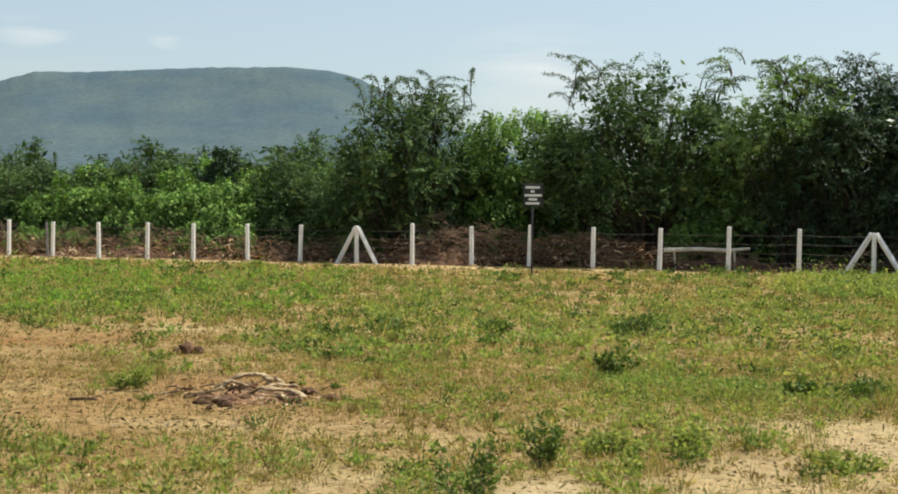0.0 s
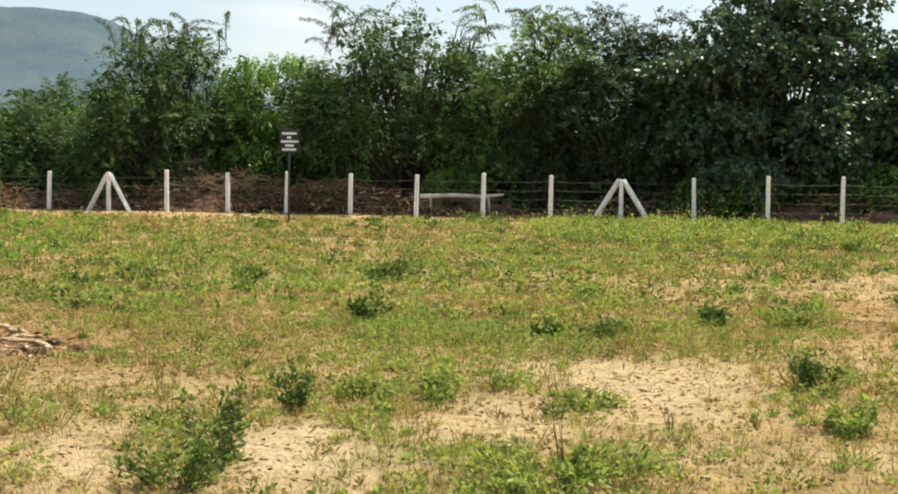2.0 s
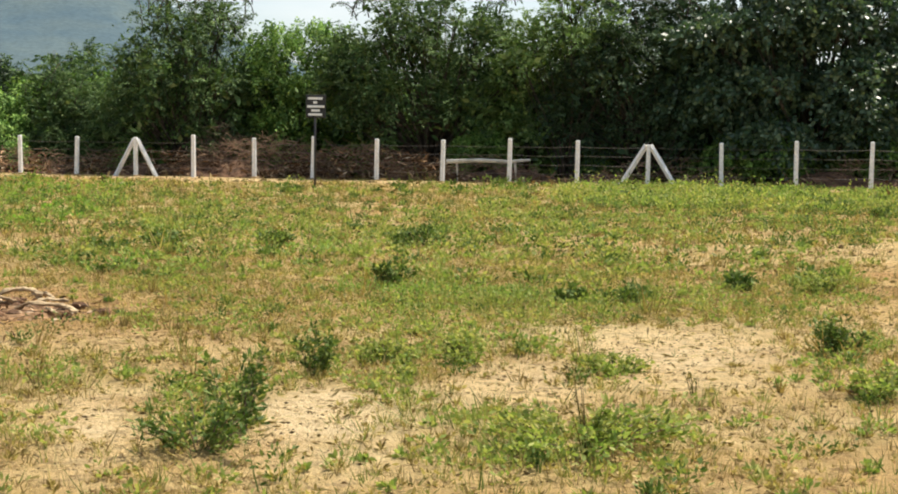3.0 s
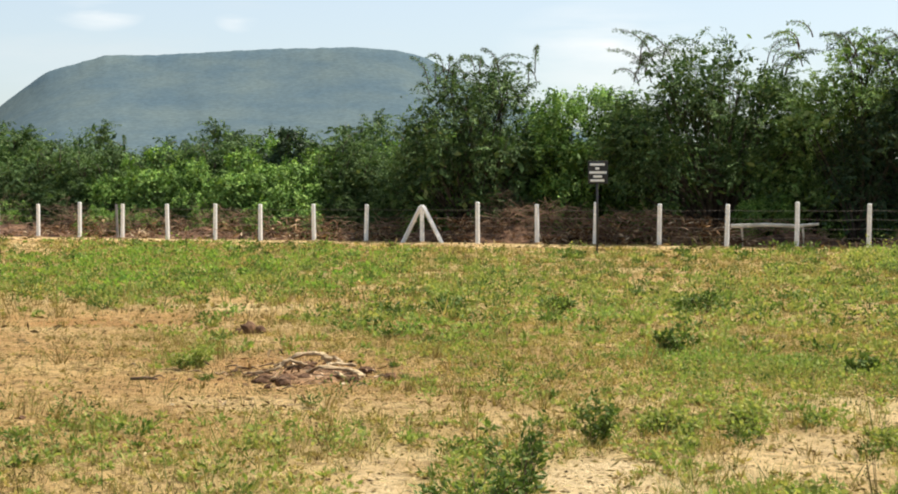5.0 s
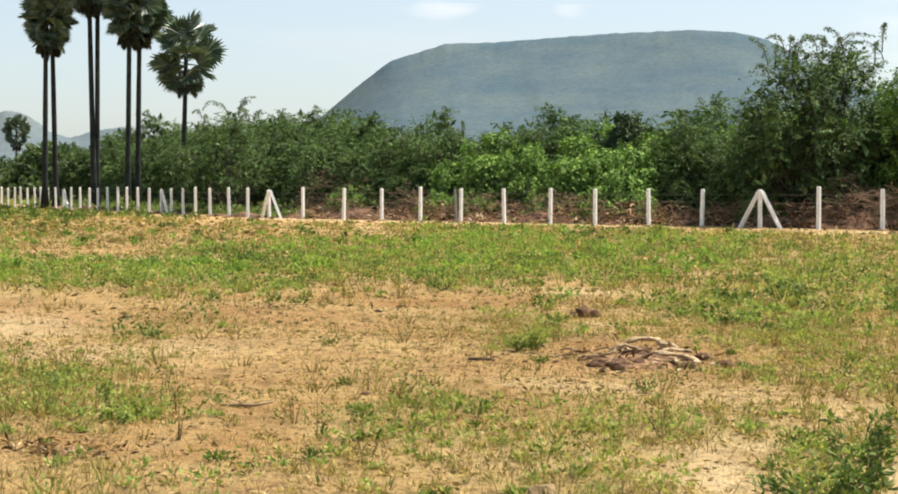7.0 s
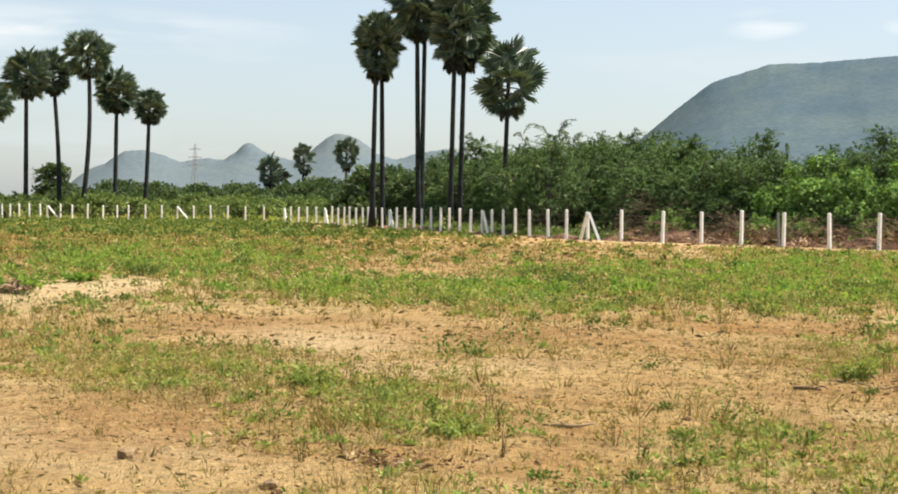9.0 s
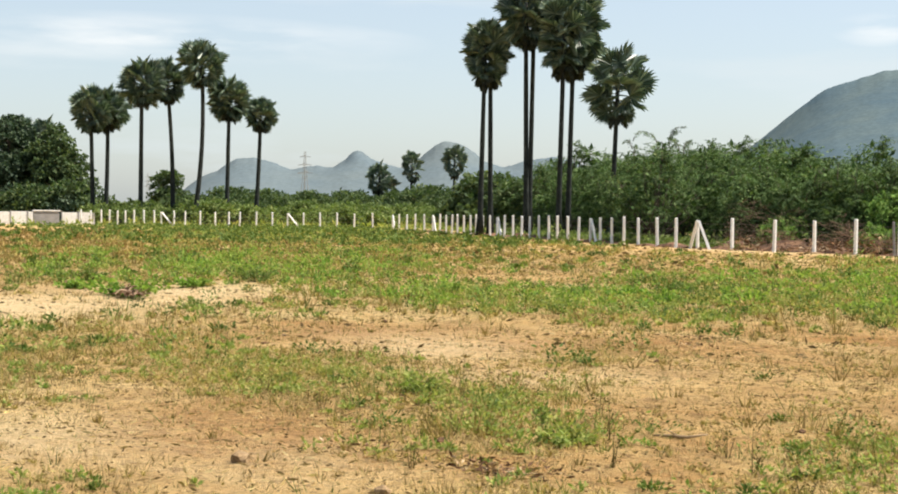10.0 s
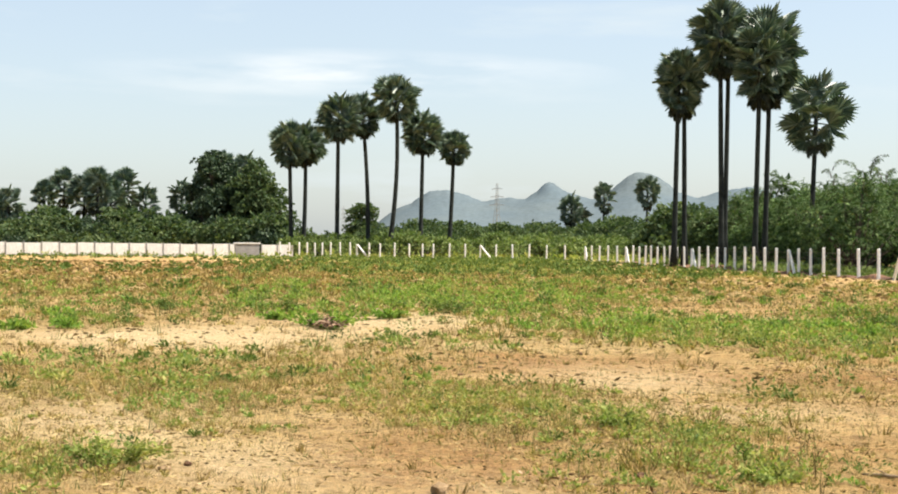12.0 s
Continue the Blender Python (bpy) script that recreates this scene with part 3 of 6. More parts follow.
def fence_run(label, places, braced, rng, line, footing=0):
    """One run of posts with its wires. braced: index of a post and the ways its props lean."""
    fence = thing("wire_fence", places[0], label, "fence", "boundary fences")
    turn = math.degrees(math.atan2(line.y, line.x))
    tops = []
    for i, p in enumerate(places):
        q = p - places[0]
        ob = part("post", rng.choice(POSTS), None, fence)
        tall = rng.uniform(0.965, 1.03) * (0.93 if i in braced else 1)
        ob.matrix_basis = pose(q.x, q.y, 0, rng.uniform(-1.2, 1.2), rng.uniform(-1.2, 1.2), turn + rng.uniform(-6, 6)) @ Matrix.Diagonal((1, 1, tall, 1))
        tops.append(q)
        for way in braced.get(i, ()):
            brace(fence, q + Vector((0, 0, 1.40)) + way.normalized() * 0.07, q + way + Vector((0, 0, -0.02)))
        if footing and rng.random() < footing:
            f = part("footing", FOOT, None, fence, "lump of mortar at the foot of the post")
            f.matrix_basis = pose(q.x, q.y, 0, 0, 0, rng.uniform(0, 360)) @ Matrix.Diagonal((rng.uniform(0.7, 1.1), rng.uniform(0.7, 1.1), rng.uniform(0.6, 1.1), 1))
    for z in (0.36, 0.68, 1.0, 1.3):
        pts = []
        for a, b in zip(tops, tops[1:]):
            for k in range(3):
                t = k / 3
                pts.append(a.lerp(b, t) + Vector((0, 0, z - 0.035 * 4 * t * (1 - t) + rng.uniform(-0.008, 0.008))) + FRONT_N * 0.08)
        pts.append(tops[-1] + Vector((0, 0, z)))
        part("strand", mesh_of("strand", *tube(pts, [0.0045] * len(pts), 4)), M_WIRE, fence, "sagging barbed wire strand")
    return fence


rng = random.Random(4)
front_az = [-22.93, -21.61, -20.01, -18.51, -16.98, -15.38, -13.66, -11.84, -10.08, -7.98, -5.93, -3.71, -1.51, 0.84, 3.12, 5.63, 8.23, 10.88, 13.55, 16.32, 19.16, 21.98, 24.76]
front_s = [along(a, A0, FRONT_U) for a in front_az]
front_s += [front_s[-1] + 2.44 * k for k in range(1, 6)]
lean = FRONT_U * 0.86
fence_run("white concrete post fence with barbed wire along the field", [front(s) for s in front_s],
          {0: (lean, SIDE_U * 0.9), 11: (lean, -lean), 19: (lean * 1.1, -lean * 1.1)}, rng, FRONT_U, 0.5)
spare = thing("old_post", front(front_s[5] - 0.55, 0.35), "grey leaning stone post beside the wire fence", "post")
old_shaft = POSTS[1].copy()
old_shaft.materials[0] = M_GREYWALL
part("shaft", old_shaft, None, spare).matrix_basis = pose(0, 0, 0, 2, -2, 10) @ Matrix.Diagonal((0.7, 0.7, 0.97, 1))
side_az = [-23.77, -24.49, -25.23, -25.79, -26.26, -26.71, -27.09, -27.57, -27.99, -28.4, -28.74, -29.13, -29.49, -29.81, -30.15, -30.49, -30.77, -31.06, -31.35, -31.6, -31.83, -32.1, -32.35, -32.57, -32.8, -33.05, -33.32, -33.66, -34.02, -34.36, -34.66, -34.92]
side_s = [along(a, A0, SIDE_U) for a in side_az]
prop = SIDE_U * -1.0
fence_run("long white post fence running away beside the palms", [side(s) for s in side_s],
          {6: (prop,), 16: (prop,), 26: (prop,), 31: (prop,)}, rng, SIDE_U)
far_az = [-35.71, -36.44, -37.12, -37.78, -38.43, -39.06, -39.65, -40.28, -40.92, -41.34, -41.87, -42.45, -43.03, -43.45, -43.94, -44.21, -44.6, -44.98, -45.3, -45.6, -45.9, -46.2, -46.6, -46.97]
far_places = [bearing(a, 143 + 0.5 * k) for k, a in enumerate(far_az)]
far_way = (far_places[-1] - far_places[0]).normalized()
fence_run("white post fence at the far end of the field", far_places,
          {5: (far_way * -1.3,), 14: (far_way * -1.3,)}, rng, far_way)


# ---- far boundary wall ----
def boundary_wall():
    wall = thing("boundary_wall", bearing(-57, 150), "low white precast wall with thin posts beyond the field", "wall")
    base = Vector(wall.location)
    start, end = bearing(-62, 150, -0.15), bearing(-44.8, 158, -0.15)
    way = (end - start).normalized()
    turn = math.degrees(math.atan2(way.y, way.x))
    count = int((end - start).length / 1.75)
    slab = box_bm(1.72, 0.07, 1.42, 0.01)
    slab_me = bpy.data.meshes.new("panel")
    slab.to_mesh(slab_me)
    slab.free()
    slab_me.materials.append(M_WALL)
    pier = box_bm(0.13, 0.16, 1.55, 0.015)
    pier_me = bpy.data.meshes.new("pier")
    pier.to_mesh(pier_me)
    pier.free()
    pier_me.materials.append(M_GREYWALL)
    r = random.Random(8)
    for k in range(count):
        p = start + way * (1.75 * k) - base
        az = math.degrees(math.atan2((p + base).x, (p + base).y))
        if -48.75 < az < -47.75:
            continue
        if az > -47.75 and r.random() < 0.3:
            continue
        ob = part("panel", slab_me, None, wall)
        ob.matrix_basis = pose(p.x + way.x * 0.875, p.y + way.y * 0.875, p.z, r.uniform(-0.6, 0.6), 0, turn) @ Matrix.Diagonal((1, 1, r.uniform(0.97, 1.03), 1))
        ob = part("pier", pier_me, None, wall)
        ob.matrix_basis = pose(p.x, p.y, p.z, 0, 0, turn)
    shed = thing("gate_block", bearing(-48.25, 151, -0.1), "grey cement block closing a gap in the white wall", "gate")
    part("leaf", box_bm(2.6, 0.25, 1.45, 0.02), M_GREYWALL, shed)
    part("cap", box_bm(2.8, 0.4, 0.12, 0.02, 1.45), M_WALL, shed)
    shed.rotation_euler.z = radians(turn)


boundary_wall()


# ---- hills ----
def ridge(name, mat, crest, d, depth, label, seed, rough):
    """A range of hills from bearings and crest angles, sloping down to the plain in front and behind."""
    azs = np.arange(crest[0][0], crest[-1][0] + 0.01, 0.08)
    top = np.interp(azs, [c[0] for c in crest], [c[1] for c in crest])
    smooth = np.convolve(np.pad(top, 12, mode="edge"), np.ones(25) / 25, mode="valid")
    smooth = np.convolve(np.pad(smooth, 8, mode="edge"), np.ones(17) / 17, mode="valid")
    top = top + rough * (sway(azs * 10, azs * 0, seed, 7.0) * 0.5 + sway(azs * 10, azs * 0, seed + 1, 1.6) * 0.3)
    steps = np.linspace(-1, 1, 41)
    verts, faces = [], []
    for i, a in enumerate(azs):
        h = math.tan(radians(max(smooth[i], 0.0))) * d
        extra = math.tan(radians(top[i])) * d - h if smooth[i] > 0.4 else 0.0
        for k, s in enumerate(steps):
            r = d + s * depth
            fall = (1 - abs(s)) ** 0.85 if s < 0 else 1 - s
            fold = 0.030 * noise.noise((a * 0.35 + s * 1.5 + seed, s * 2.0, 0)) + 0.008 * noise.noise((a * 1.4 + s * 3, s * 7.0, seed))
            z = h * min(fall + fold * 4 * fall * (1 - fall), 1.0) * (r / d if s < 0 else 1) + extra * max(0.0, 1 - abs(s) * 6)
            p = bearing(a, r)
            verts.append((p.x, p.y, z - 1.0))
    n = len(steps)
    for i in range(len(azs) - 1):
        for k in range(n - 1):
            faces.append((i * n + k, i * n + k + 1, (i + 1) * n + k + 1, (i + 1) * n + k))
    me = mesh_of(name, verts, faces, True)
    tagged(part(name, me, mat), label, "hill", kind="structure")


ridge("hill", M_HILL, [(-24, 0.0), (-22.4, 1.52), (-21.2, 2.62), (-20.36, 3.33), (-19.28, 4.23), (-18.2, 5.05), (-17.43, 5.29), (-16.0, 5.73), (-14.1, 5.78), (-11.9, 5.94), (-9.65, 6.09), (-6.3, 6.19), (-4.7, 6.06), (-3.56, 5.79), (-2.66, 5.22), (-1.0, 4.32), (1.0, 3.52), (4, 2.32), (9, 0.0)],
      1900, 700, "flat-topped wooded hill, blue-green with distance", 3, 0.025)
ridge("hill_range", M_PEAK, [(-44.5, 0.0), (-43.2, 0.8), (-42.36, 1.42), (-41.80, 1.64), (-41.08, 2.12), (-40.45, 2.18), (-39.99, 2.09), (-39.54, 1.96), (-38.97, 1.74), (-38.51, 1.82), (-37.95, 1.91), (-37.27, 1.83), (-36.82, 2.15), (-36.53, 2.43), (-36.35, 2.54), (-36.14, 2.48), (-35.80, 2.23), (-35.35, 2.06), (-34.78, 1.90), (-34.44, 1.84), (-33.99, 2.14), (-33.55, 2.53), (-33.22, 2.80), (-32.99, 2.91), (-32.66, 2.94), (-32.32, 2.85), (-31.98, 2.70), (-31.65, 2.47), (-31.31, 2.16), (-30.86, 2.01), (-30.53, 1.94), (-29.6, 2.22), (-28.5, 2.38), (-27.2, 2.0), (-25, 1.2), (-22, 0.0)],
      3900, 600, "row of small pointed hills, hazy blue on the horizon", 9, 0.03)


# ---- power pylon ----
def pylon(az, d):
    t = thing("power_pylon", bearing(az, d), "thin grey lattice power pylon far beyond the field", "pylon")
    h, bars = 39.5, []
    for sx in (-1, 1):
        for sy in (-1, 1):
            part("leg", mesh_of("leg", *tube([(sx * 3.2, sy * 3.2, 0), (sx * 1.0, sy * 1.0, 22), (sx * 0.35, sy * 0.35, h)], [0.14, 0.13, 0.1], 4)), M_STEEL, t)
    for k in range(8):
        z0, z1 = 3.0 * k, 3.0 * k + 3.0
        w0, w1 = 3.2 - 0.1 * z0, 3.2 - 0.1 * z1
        for sy in (-1, 1):
            bars.append(tube([(-w0, sy * w0, z0), (w1, sy * w1, z1)], [0.06, 0.06], 4))
            bars.append(tube([(w0, sy * w0, z0), (-w1, sy * w1, z1)], [0.06, 0.06], 4))
    part("lattice", mesh_of("lattice", *join(bars)), M_STEEL, t)
    for z, w in ((26, 6.5), (31, 5.6), (36, 4.4)):
        part("cross_arm", mesh_of("cross_arm", *join([tube([(-w, 0, z), (0, 0, z + 0.9), (w, 0, z)], [0.08, 0.18, 0.08], 4), tube([(-w, 0, z), (w, 0, z)], [0.09, 0.09], 4)])), M_STEEL, t)


pylon(-38.39, 900)
pylon(-44.46, 1500)


# ---- trees and shrubs ----
def foliage(name, lumps, twigs, per, size, seed, rise=0.35, droop=0.25, flat=0.8, squash=0.62):
    """A crown of twigs set with single leaves, round lumps (x, y, z, radius)."""
    r = np.random.default_rng(seed)
    out = []
    for cx, cy, cz, rad in lumps:
        n = max(8, int(twigs * rad * rad * 1.05))
        way = unit(r.normal(size=(n, 3)) * (1, 1, flat) + (0, 0, rise))
        reach = rad * r.uniform(0.7, 1.12, (n, 1))
        start = np.array([[cx, cy, cz]]) + way * reach * 0.35
        t = r.uniform(0.3, 1.0, (n, per, 1))
        at = start[:, None, :] + way[:, None, :] * (reach * 0.75)[:, None, :] * t
        at[:, :, 2] = cz + (at[:, :, 2] - cz) * squash
        at[:, :, 2] -= droop * rad * (t[:, :, 0] ** 2) * 0.5
        at += r.normal(size=at.shape) * 0.06 * rad
        at = at.reshape(-1, 3)
        axis = np.repeat(way, per, 0) * 0.7 + r.normal(size=at.shape) * 0.6 - (0, 0, droop)
        s = r.uniform(0.6, 1.3, len(at))
        out.append(blades(at, axis, size[0] * s, size[1] * s, r)[0])
    v = np.concatenate(out)
    v[:, 2] = np.maximum(v[:, 2], 0.04)
    return fast_mesh(name, v, 4)


def feathers(name, lumps, count, per, size, seed, rise=0.3, droop=0.42, wide=0.12, reach=(0.9, 1.8)):
    """A crown of arching boughs, each set with two rows of fine leaflets like a drooping feather."""
    r = np.random.default_rng(seed)
    out = []
    for cx, cy, cz, rad in lumps:
        n = max(6, int(count * rad * rad))
        way = unit(r.normal(size=(n, 3)) * (1, 1, 0.75) + (0, 0, rise + 0.35))[:, None, :]
        span = rad * r.uniform(*reach, (n, 1, 1))
        t = r.uniform(0.08, 1.0, (n, per, 1))
        at = np.array([cx, cy, cz]) + way * rad * 0.2 + way * span * t
        at[:, :, 2] -= (droop * r.uniform(0.5, 1.4, (n, 1, 1)) * span * t * t)[:, :, 0]
        run = (way - np.array([0, 0, 2 * droop]) * t).reshape(-1, 3)
        flank = unit(np.cross(run, (0, 0, 1.0)) + r.normal(size=run.shape) * 0.12)
        u = r.uniform(-1, 1, (len(run), 1))
        w = (wide * np.minimum(t * 3, 1) * (1.15 - t)).reshape(-1, 1)
        at = at.reshape(-1, 3) + flank * u * w + r.normal(size=run.shape) * 0.02
        axis = flank * np.sign(u) * 0.8 + unit(run) * 0.7 + r.normal(size=run.shape) * 0.25 - (0, 0, 0.15)
        s = r.uniform(0.6, 1.3, len(at))
        out.append(blades(at, axis, size[0] * s, size[1] * s, r, across=unit(run))[0])
        n = int(31 * rad * rad)                     # close inner twigs that keep the light out
        core = np.array([cx, cy, cz]) + r.normal(size=(n, 3)) * rad * (0.36, 0.36, 0.3) - (0, 0, 0.12 * rad)
        s = r.uniform(0.6, 1.3, n)
        out.append(blades(core, r.normal(size=(n, 3)), 0.34 * s, 0.17 * s, r)[0])
    v = np.concatenate(out)
    v[:, 2] = np.maximum(v[:, 2], 0.04)
    return fast_mesh(name, v, 4)


def drape(name, lumps, count, per, size, seed):
    """Creeper hung over a bush: strands of broad leaves that fall from the tops of its lumps."""
    r = np.random.default_rng(seed)
    out = []
    for cx, cy, cz, rad in lumps:
        n = max(6, int(count * rad * rad))
        way = unit(r.normal(size=(n, 3)) + (0, 0, 0.7))[:, None, :]
        fall = rad * r.uniform(0.3, 1.1, (n, 1, 1))
        t = r.random((n, per, 1))
        flat = way * np.array([1.0, 1.0, 0.0])
        at = np.array([cx, cy, cz]) + way * rad * r.uniform(0.75, 1.05, (n, 1, 1)) + flat * 0.3 * fall * t
        at[:, :, 2] -= (fall * t ** 1.5)[:, :, 0]
        at = at.reshape(-1, 3) + r.normal(size=(n * per, 3)) * 0.07
        axis = np.repeat(flat[:, 0], per, 0) * 0.8 + r.normal(size=at.shape) * 0.45 - (0, 0, 0.35)
        s = r.uniform(0.6, 1.35, len(at))
        out.append(blades(at, axis, size[0] * s, size[1] * s, r, across=np.cross(np.repeat(way[:, 0] + (0, 0, 0.4), per, 0), axis))[0])
    v = np.concatenate(out)
    v[:, 2] = np.maximum(v[:, 2], 0.04)
    return fast_mesh(name, v, 4)


def limbs(lumps, girth, r, base=(0, 0, 0)):
    pieces = []
    for i, (cx, cy, cz, rad) in enumerate(lumps):
        a, e = Vector(base) + Vector((r.uniform(-1, 1), r.uniform(-1, 1), 0)) * girth, Vector((cx, cy, cz))
        m = a.lerp(e, 0.5) + Vector((r.uniform(-0.3, 0.3), r.uniform(-0.3, 0.3), r.uniform(-0.2, 0.5))) * rad * 0.5
        m1 = a.lerp(m, 0.5) + Vector((r.uniform(-0.15, 0.15), r.uniform(-0.15, 0.15), 0))
        g = girth * r.uniform(0.22, 0.5) * (1.0 if i % 4 == 0 else 0.6)
        pieces.append(tube([a - Vector((0, 0, 0.3)), m1, m, e], [g, g * 0.8, g * 0.5, g * 0.15], 5))
        for _ in range(3):
            tip = e + Vector((r.gauss(0, 1), r.gauss(0, 1), r.gauss(0.4, 0.8))).normalized() * rad * 0.9
            pieces.append(tube([m.lerp(e, r.uniform(0.2, 1)), e.lerp(tip, 0.5), tip], [g * 0.25, g * 0.16, g * 0.05], 3))
    return pieces


def sprigs(spots, r, size=(0.10, 0.034)):
    """Long arching shoots that stand out of a crown: their stems and their leaves."""
    g = np.random.default_rng(r.randint(0, 9999))
    stems, leaves = [], []
    for x, y, z, ln, az in spots:
        d = Vector((math.cos(az), math.sin(az) * 0.6, 0))
        p0, bend = Vector((x, y, z)), r.uniform(0.5, 0.95)

        def on(t):
            return p0 + d * ln * 0.75 * t ** 1.5 + Vector((0, 0, ln * (1.2 * t - bend * t * t)))

        stems.append(tube([on(k / 6) for k in range(7)], [0.032, 0.028, 0.023, 0.018, 0.014, 0.01, 0.006], 4))
        n = int(95 * ln)
        t = g.uniform(0.2, 1, n)
        q = np.array([tuple(on(k)) for k in t])
        u = g.uniform(-1, 1, (n, 1))
        out = unit(np.cross(np.array([[d.x, d.y, 0.5]]), g.normal(size=q.shape)))
        q += out * np.abs(u) * (0.16 * (1.1 - t))[:, None] - np.array([0, 0, 0.05]) * np.abs(u)
        axis = out + (d.x * 0.5, d.y * 0.5, -0.25) + g.normal(size=q.shape) * 0.3
        leaves.append(blades(q, axis, size[0] * g.uniform(0.6, 1.4, n), size[1] * g.uniform(0.7, 1.3, n), g)[0])
    return stems, np.concatenate(leaves)


def tree(name, place, lumps, girth, mat, twigs, per, size, label, seed, shoots=(), category="tree", rise=0.35, droop=0.52, group=""):
    r = random.Random(seed)
    t = thing(name, place, label, category, group)
    if mat in (M_THORN, M_PALETHORN, M_DARKTHORN):
        me = feathers("crown", lumps, twigs, per, size, seed, rise, droop)
    elif mat is M_CREEPER:
        me = drape("crown", lumps, twigs, per, size, seed)
    else:
        me = foliage("crown", lumps, twigs, per, size, seed, rise, droop)
    wood = limbs(lumps, girth, r)
    if shoots:
        stems, lv = sprigs(shoots, r)
        wood += stems
        old = np.zeros(len(me.vertices) * 3, dtype=np.float32)
        me.vertices.foreach_get("co", old)
        bpy.data.meshes.remove(me)
        me = fast_mesh("crown", np.concatenate([old.reshape(-1, 3), lv]), 4)
    part("trunk", mesh_of("trunk", *join(wood), True), M_BARK, t, "dark forked stems")
    part("crown", me, mat, t)
    return t


def lump_set(r, w, dp, h, n, low=0.9, rad=(1.0, 1.7), top=1.0):
    """Lumps that fill an uneven dome w wide, dp deep and h high."""
    out = []
    n, rad = int(n * 1.9), (rad[0] * 0.72, rad[1] * 0.78)
    for k in range(n):
        a = r.uniform(0, 6.28)
        q = math.sqrt(r.random())
        x, y = math.cos(a) * q * w / 2, math.sin(a) * q * dp / 2
        roof = h * (1 - 0.45 * q ** 2.2) * top
        g = r.uniform(*rad)
        z = low + (max(low + 0.1, roof - g * 0.75) - low) * r.random() ** 0.6
        out.append((x, y, max(g * 0.6, z), g))
    return out


def at_az(az, back):
    """A place on the bearing, that many metres behind the front fence."""
    s = along(az, A0 + FRONT_N * back, FRONT_U)
    return front(s, back)


rr = random.Random(21)
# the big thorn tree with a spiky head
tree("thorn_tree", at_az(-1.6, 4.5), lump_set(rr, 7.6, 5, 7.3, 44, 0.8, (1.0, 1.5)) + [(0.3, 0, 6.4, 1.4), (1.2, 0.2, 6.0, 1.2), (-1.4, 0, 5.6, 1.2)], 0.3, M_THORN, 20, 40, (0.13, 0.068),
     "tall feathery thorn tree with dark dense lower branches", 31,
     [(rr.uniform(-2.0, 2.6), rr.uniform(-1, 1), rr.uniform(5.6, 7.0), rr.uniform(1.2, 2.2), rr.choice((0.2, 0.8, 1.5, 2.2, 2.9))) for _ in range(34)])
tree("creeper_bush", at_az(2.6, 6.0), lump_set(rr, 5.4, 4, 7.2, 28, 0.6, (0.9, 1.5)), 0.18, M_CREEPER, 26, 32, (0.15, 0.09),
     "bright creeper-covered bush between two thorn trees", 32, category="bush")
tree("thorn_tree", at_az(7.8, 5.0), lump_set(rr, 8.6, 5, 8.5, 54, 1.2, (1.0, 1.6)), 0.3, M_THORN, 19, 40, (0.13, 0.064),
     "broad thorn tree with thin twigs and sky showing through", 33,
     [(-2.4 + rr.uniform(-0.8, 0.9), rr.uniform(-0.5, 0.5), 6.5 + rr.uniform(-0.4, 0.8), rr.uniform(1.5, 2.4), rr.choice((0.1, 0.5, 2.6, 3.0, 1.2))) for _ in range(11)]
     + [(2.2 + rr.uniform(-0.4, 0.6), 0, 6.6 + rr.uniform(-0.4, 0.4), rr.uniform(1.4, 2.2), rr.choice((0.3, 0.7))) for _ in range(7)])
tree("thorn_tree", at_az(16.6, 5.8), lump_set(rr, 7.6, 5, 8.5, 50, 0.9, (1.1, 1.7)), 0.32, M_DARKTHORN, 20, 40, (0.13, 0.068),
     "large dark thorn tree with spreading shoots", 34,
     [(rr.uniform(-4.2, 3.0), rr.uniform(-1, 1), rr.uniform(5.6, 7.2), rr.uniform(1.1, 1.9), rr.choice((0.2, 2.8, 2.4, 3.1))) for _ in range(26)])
tree("broadleaf_tree", at_az(22.6, 5.5), lump_set(rr, 10.5, 6, 9.9, 60, 0.9, (1.1, 1.8)), 0.36, M_BROAD, 36, 13, (0.22, 0.135),
     "dark broad-leaved tree with glossy glinting leaves", 35, droop=0.5)
tree("broadleaf_tree", at_az(30.0, 6.0), lump_set(rr, 9.0, 6, 10.4, 44, 0.9, (1.2, 1.8)), 0.34, M_BROAD, 22, 12, (0.22, 0.14),
     "dark broad-leaved tree at the end of the fence", 36, droop=0.5)

tree("thorn_tree", at_az(11.6, 6.2), lump_set(rr, 4.8, 4, 6.7, 24, 0.9, (1.0, 1.5)), 0.2, M_PALETHORN, 20, 40, (0.13, 0.068),
     "smaller pale green thorn tree between two others", 37)

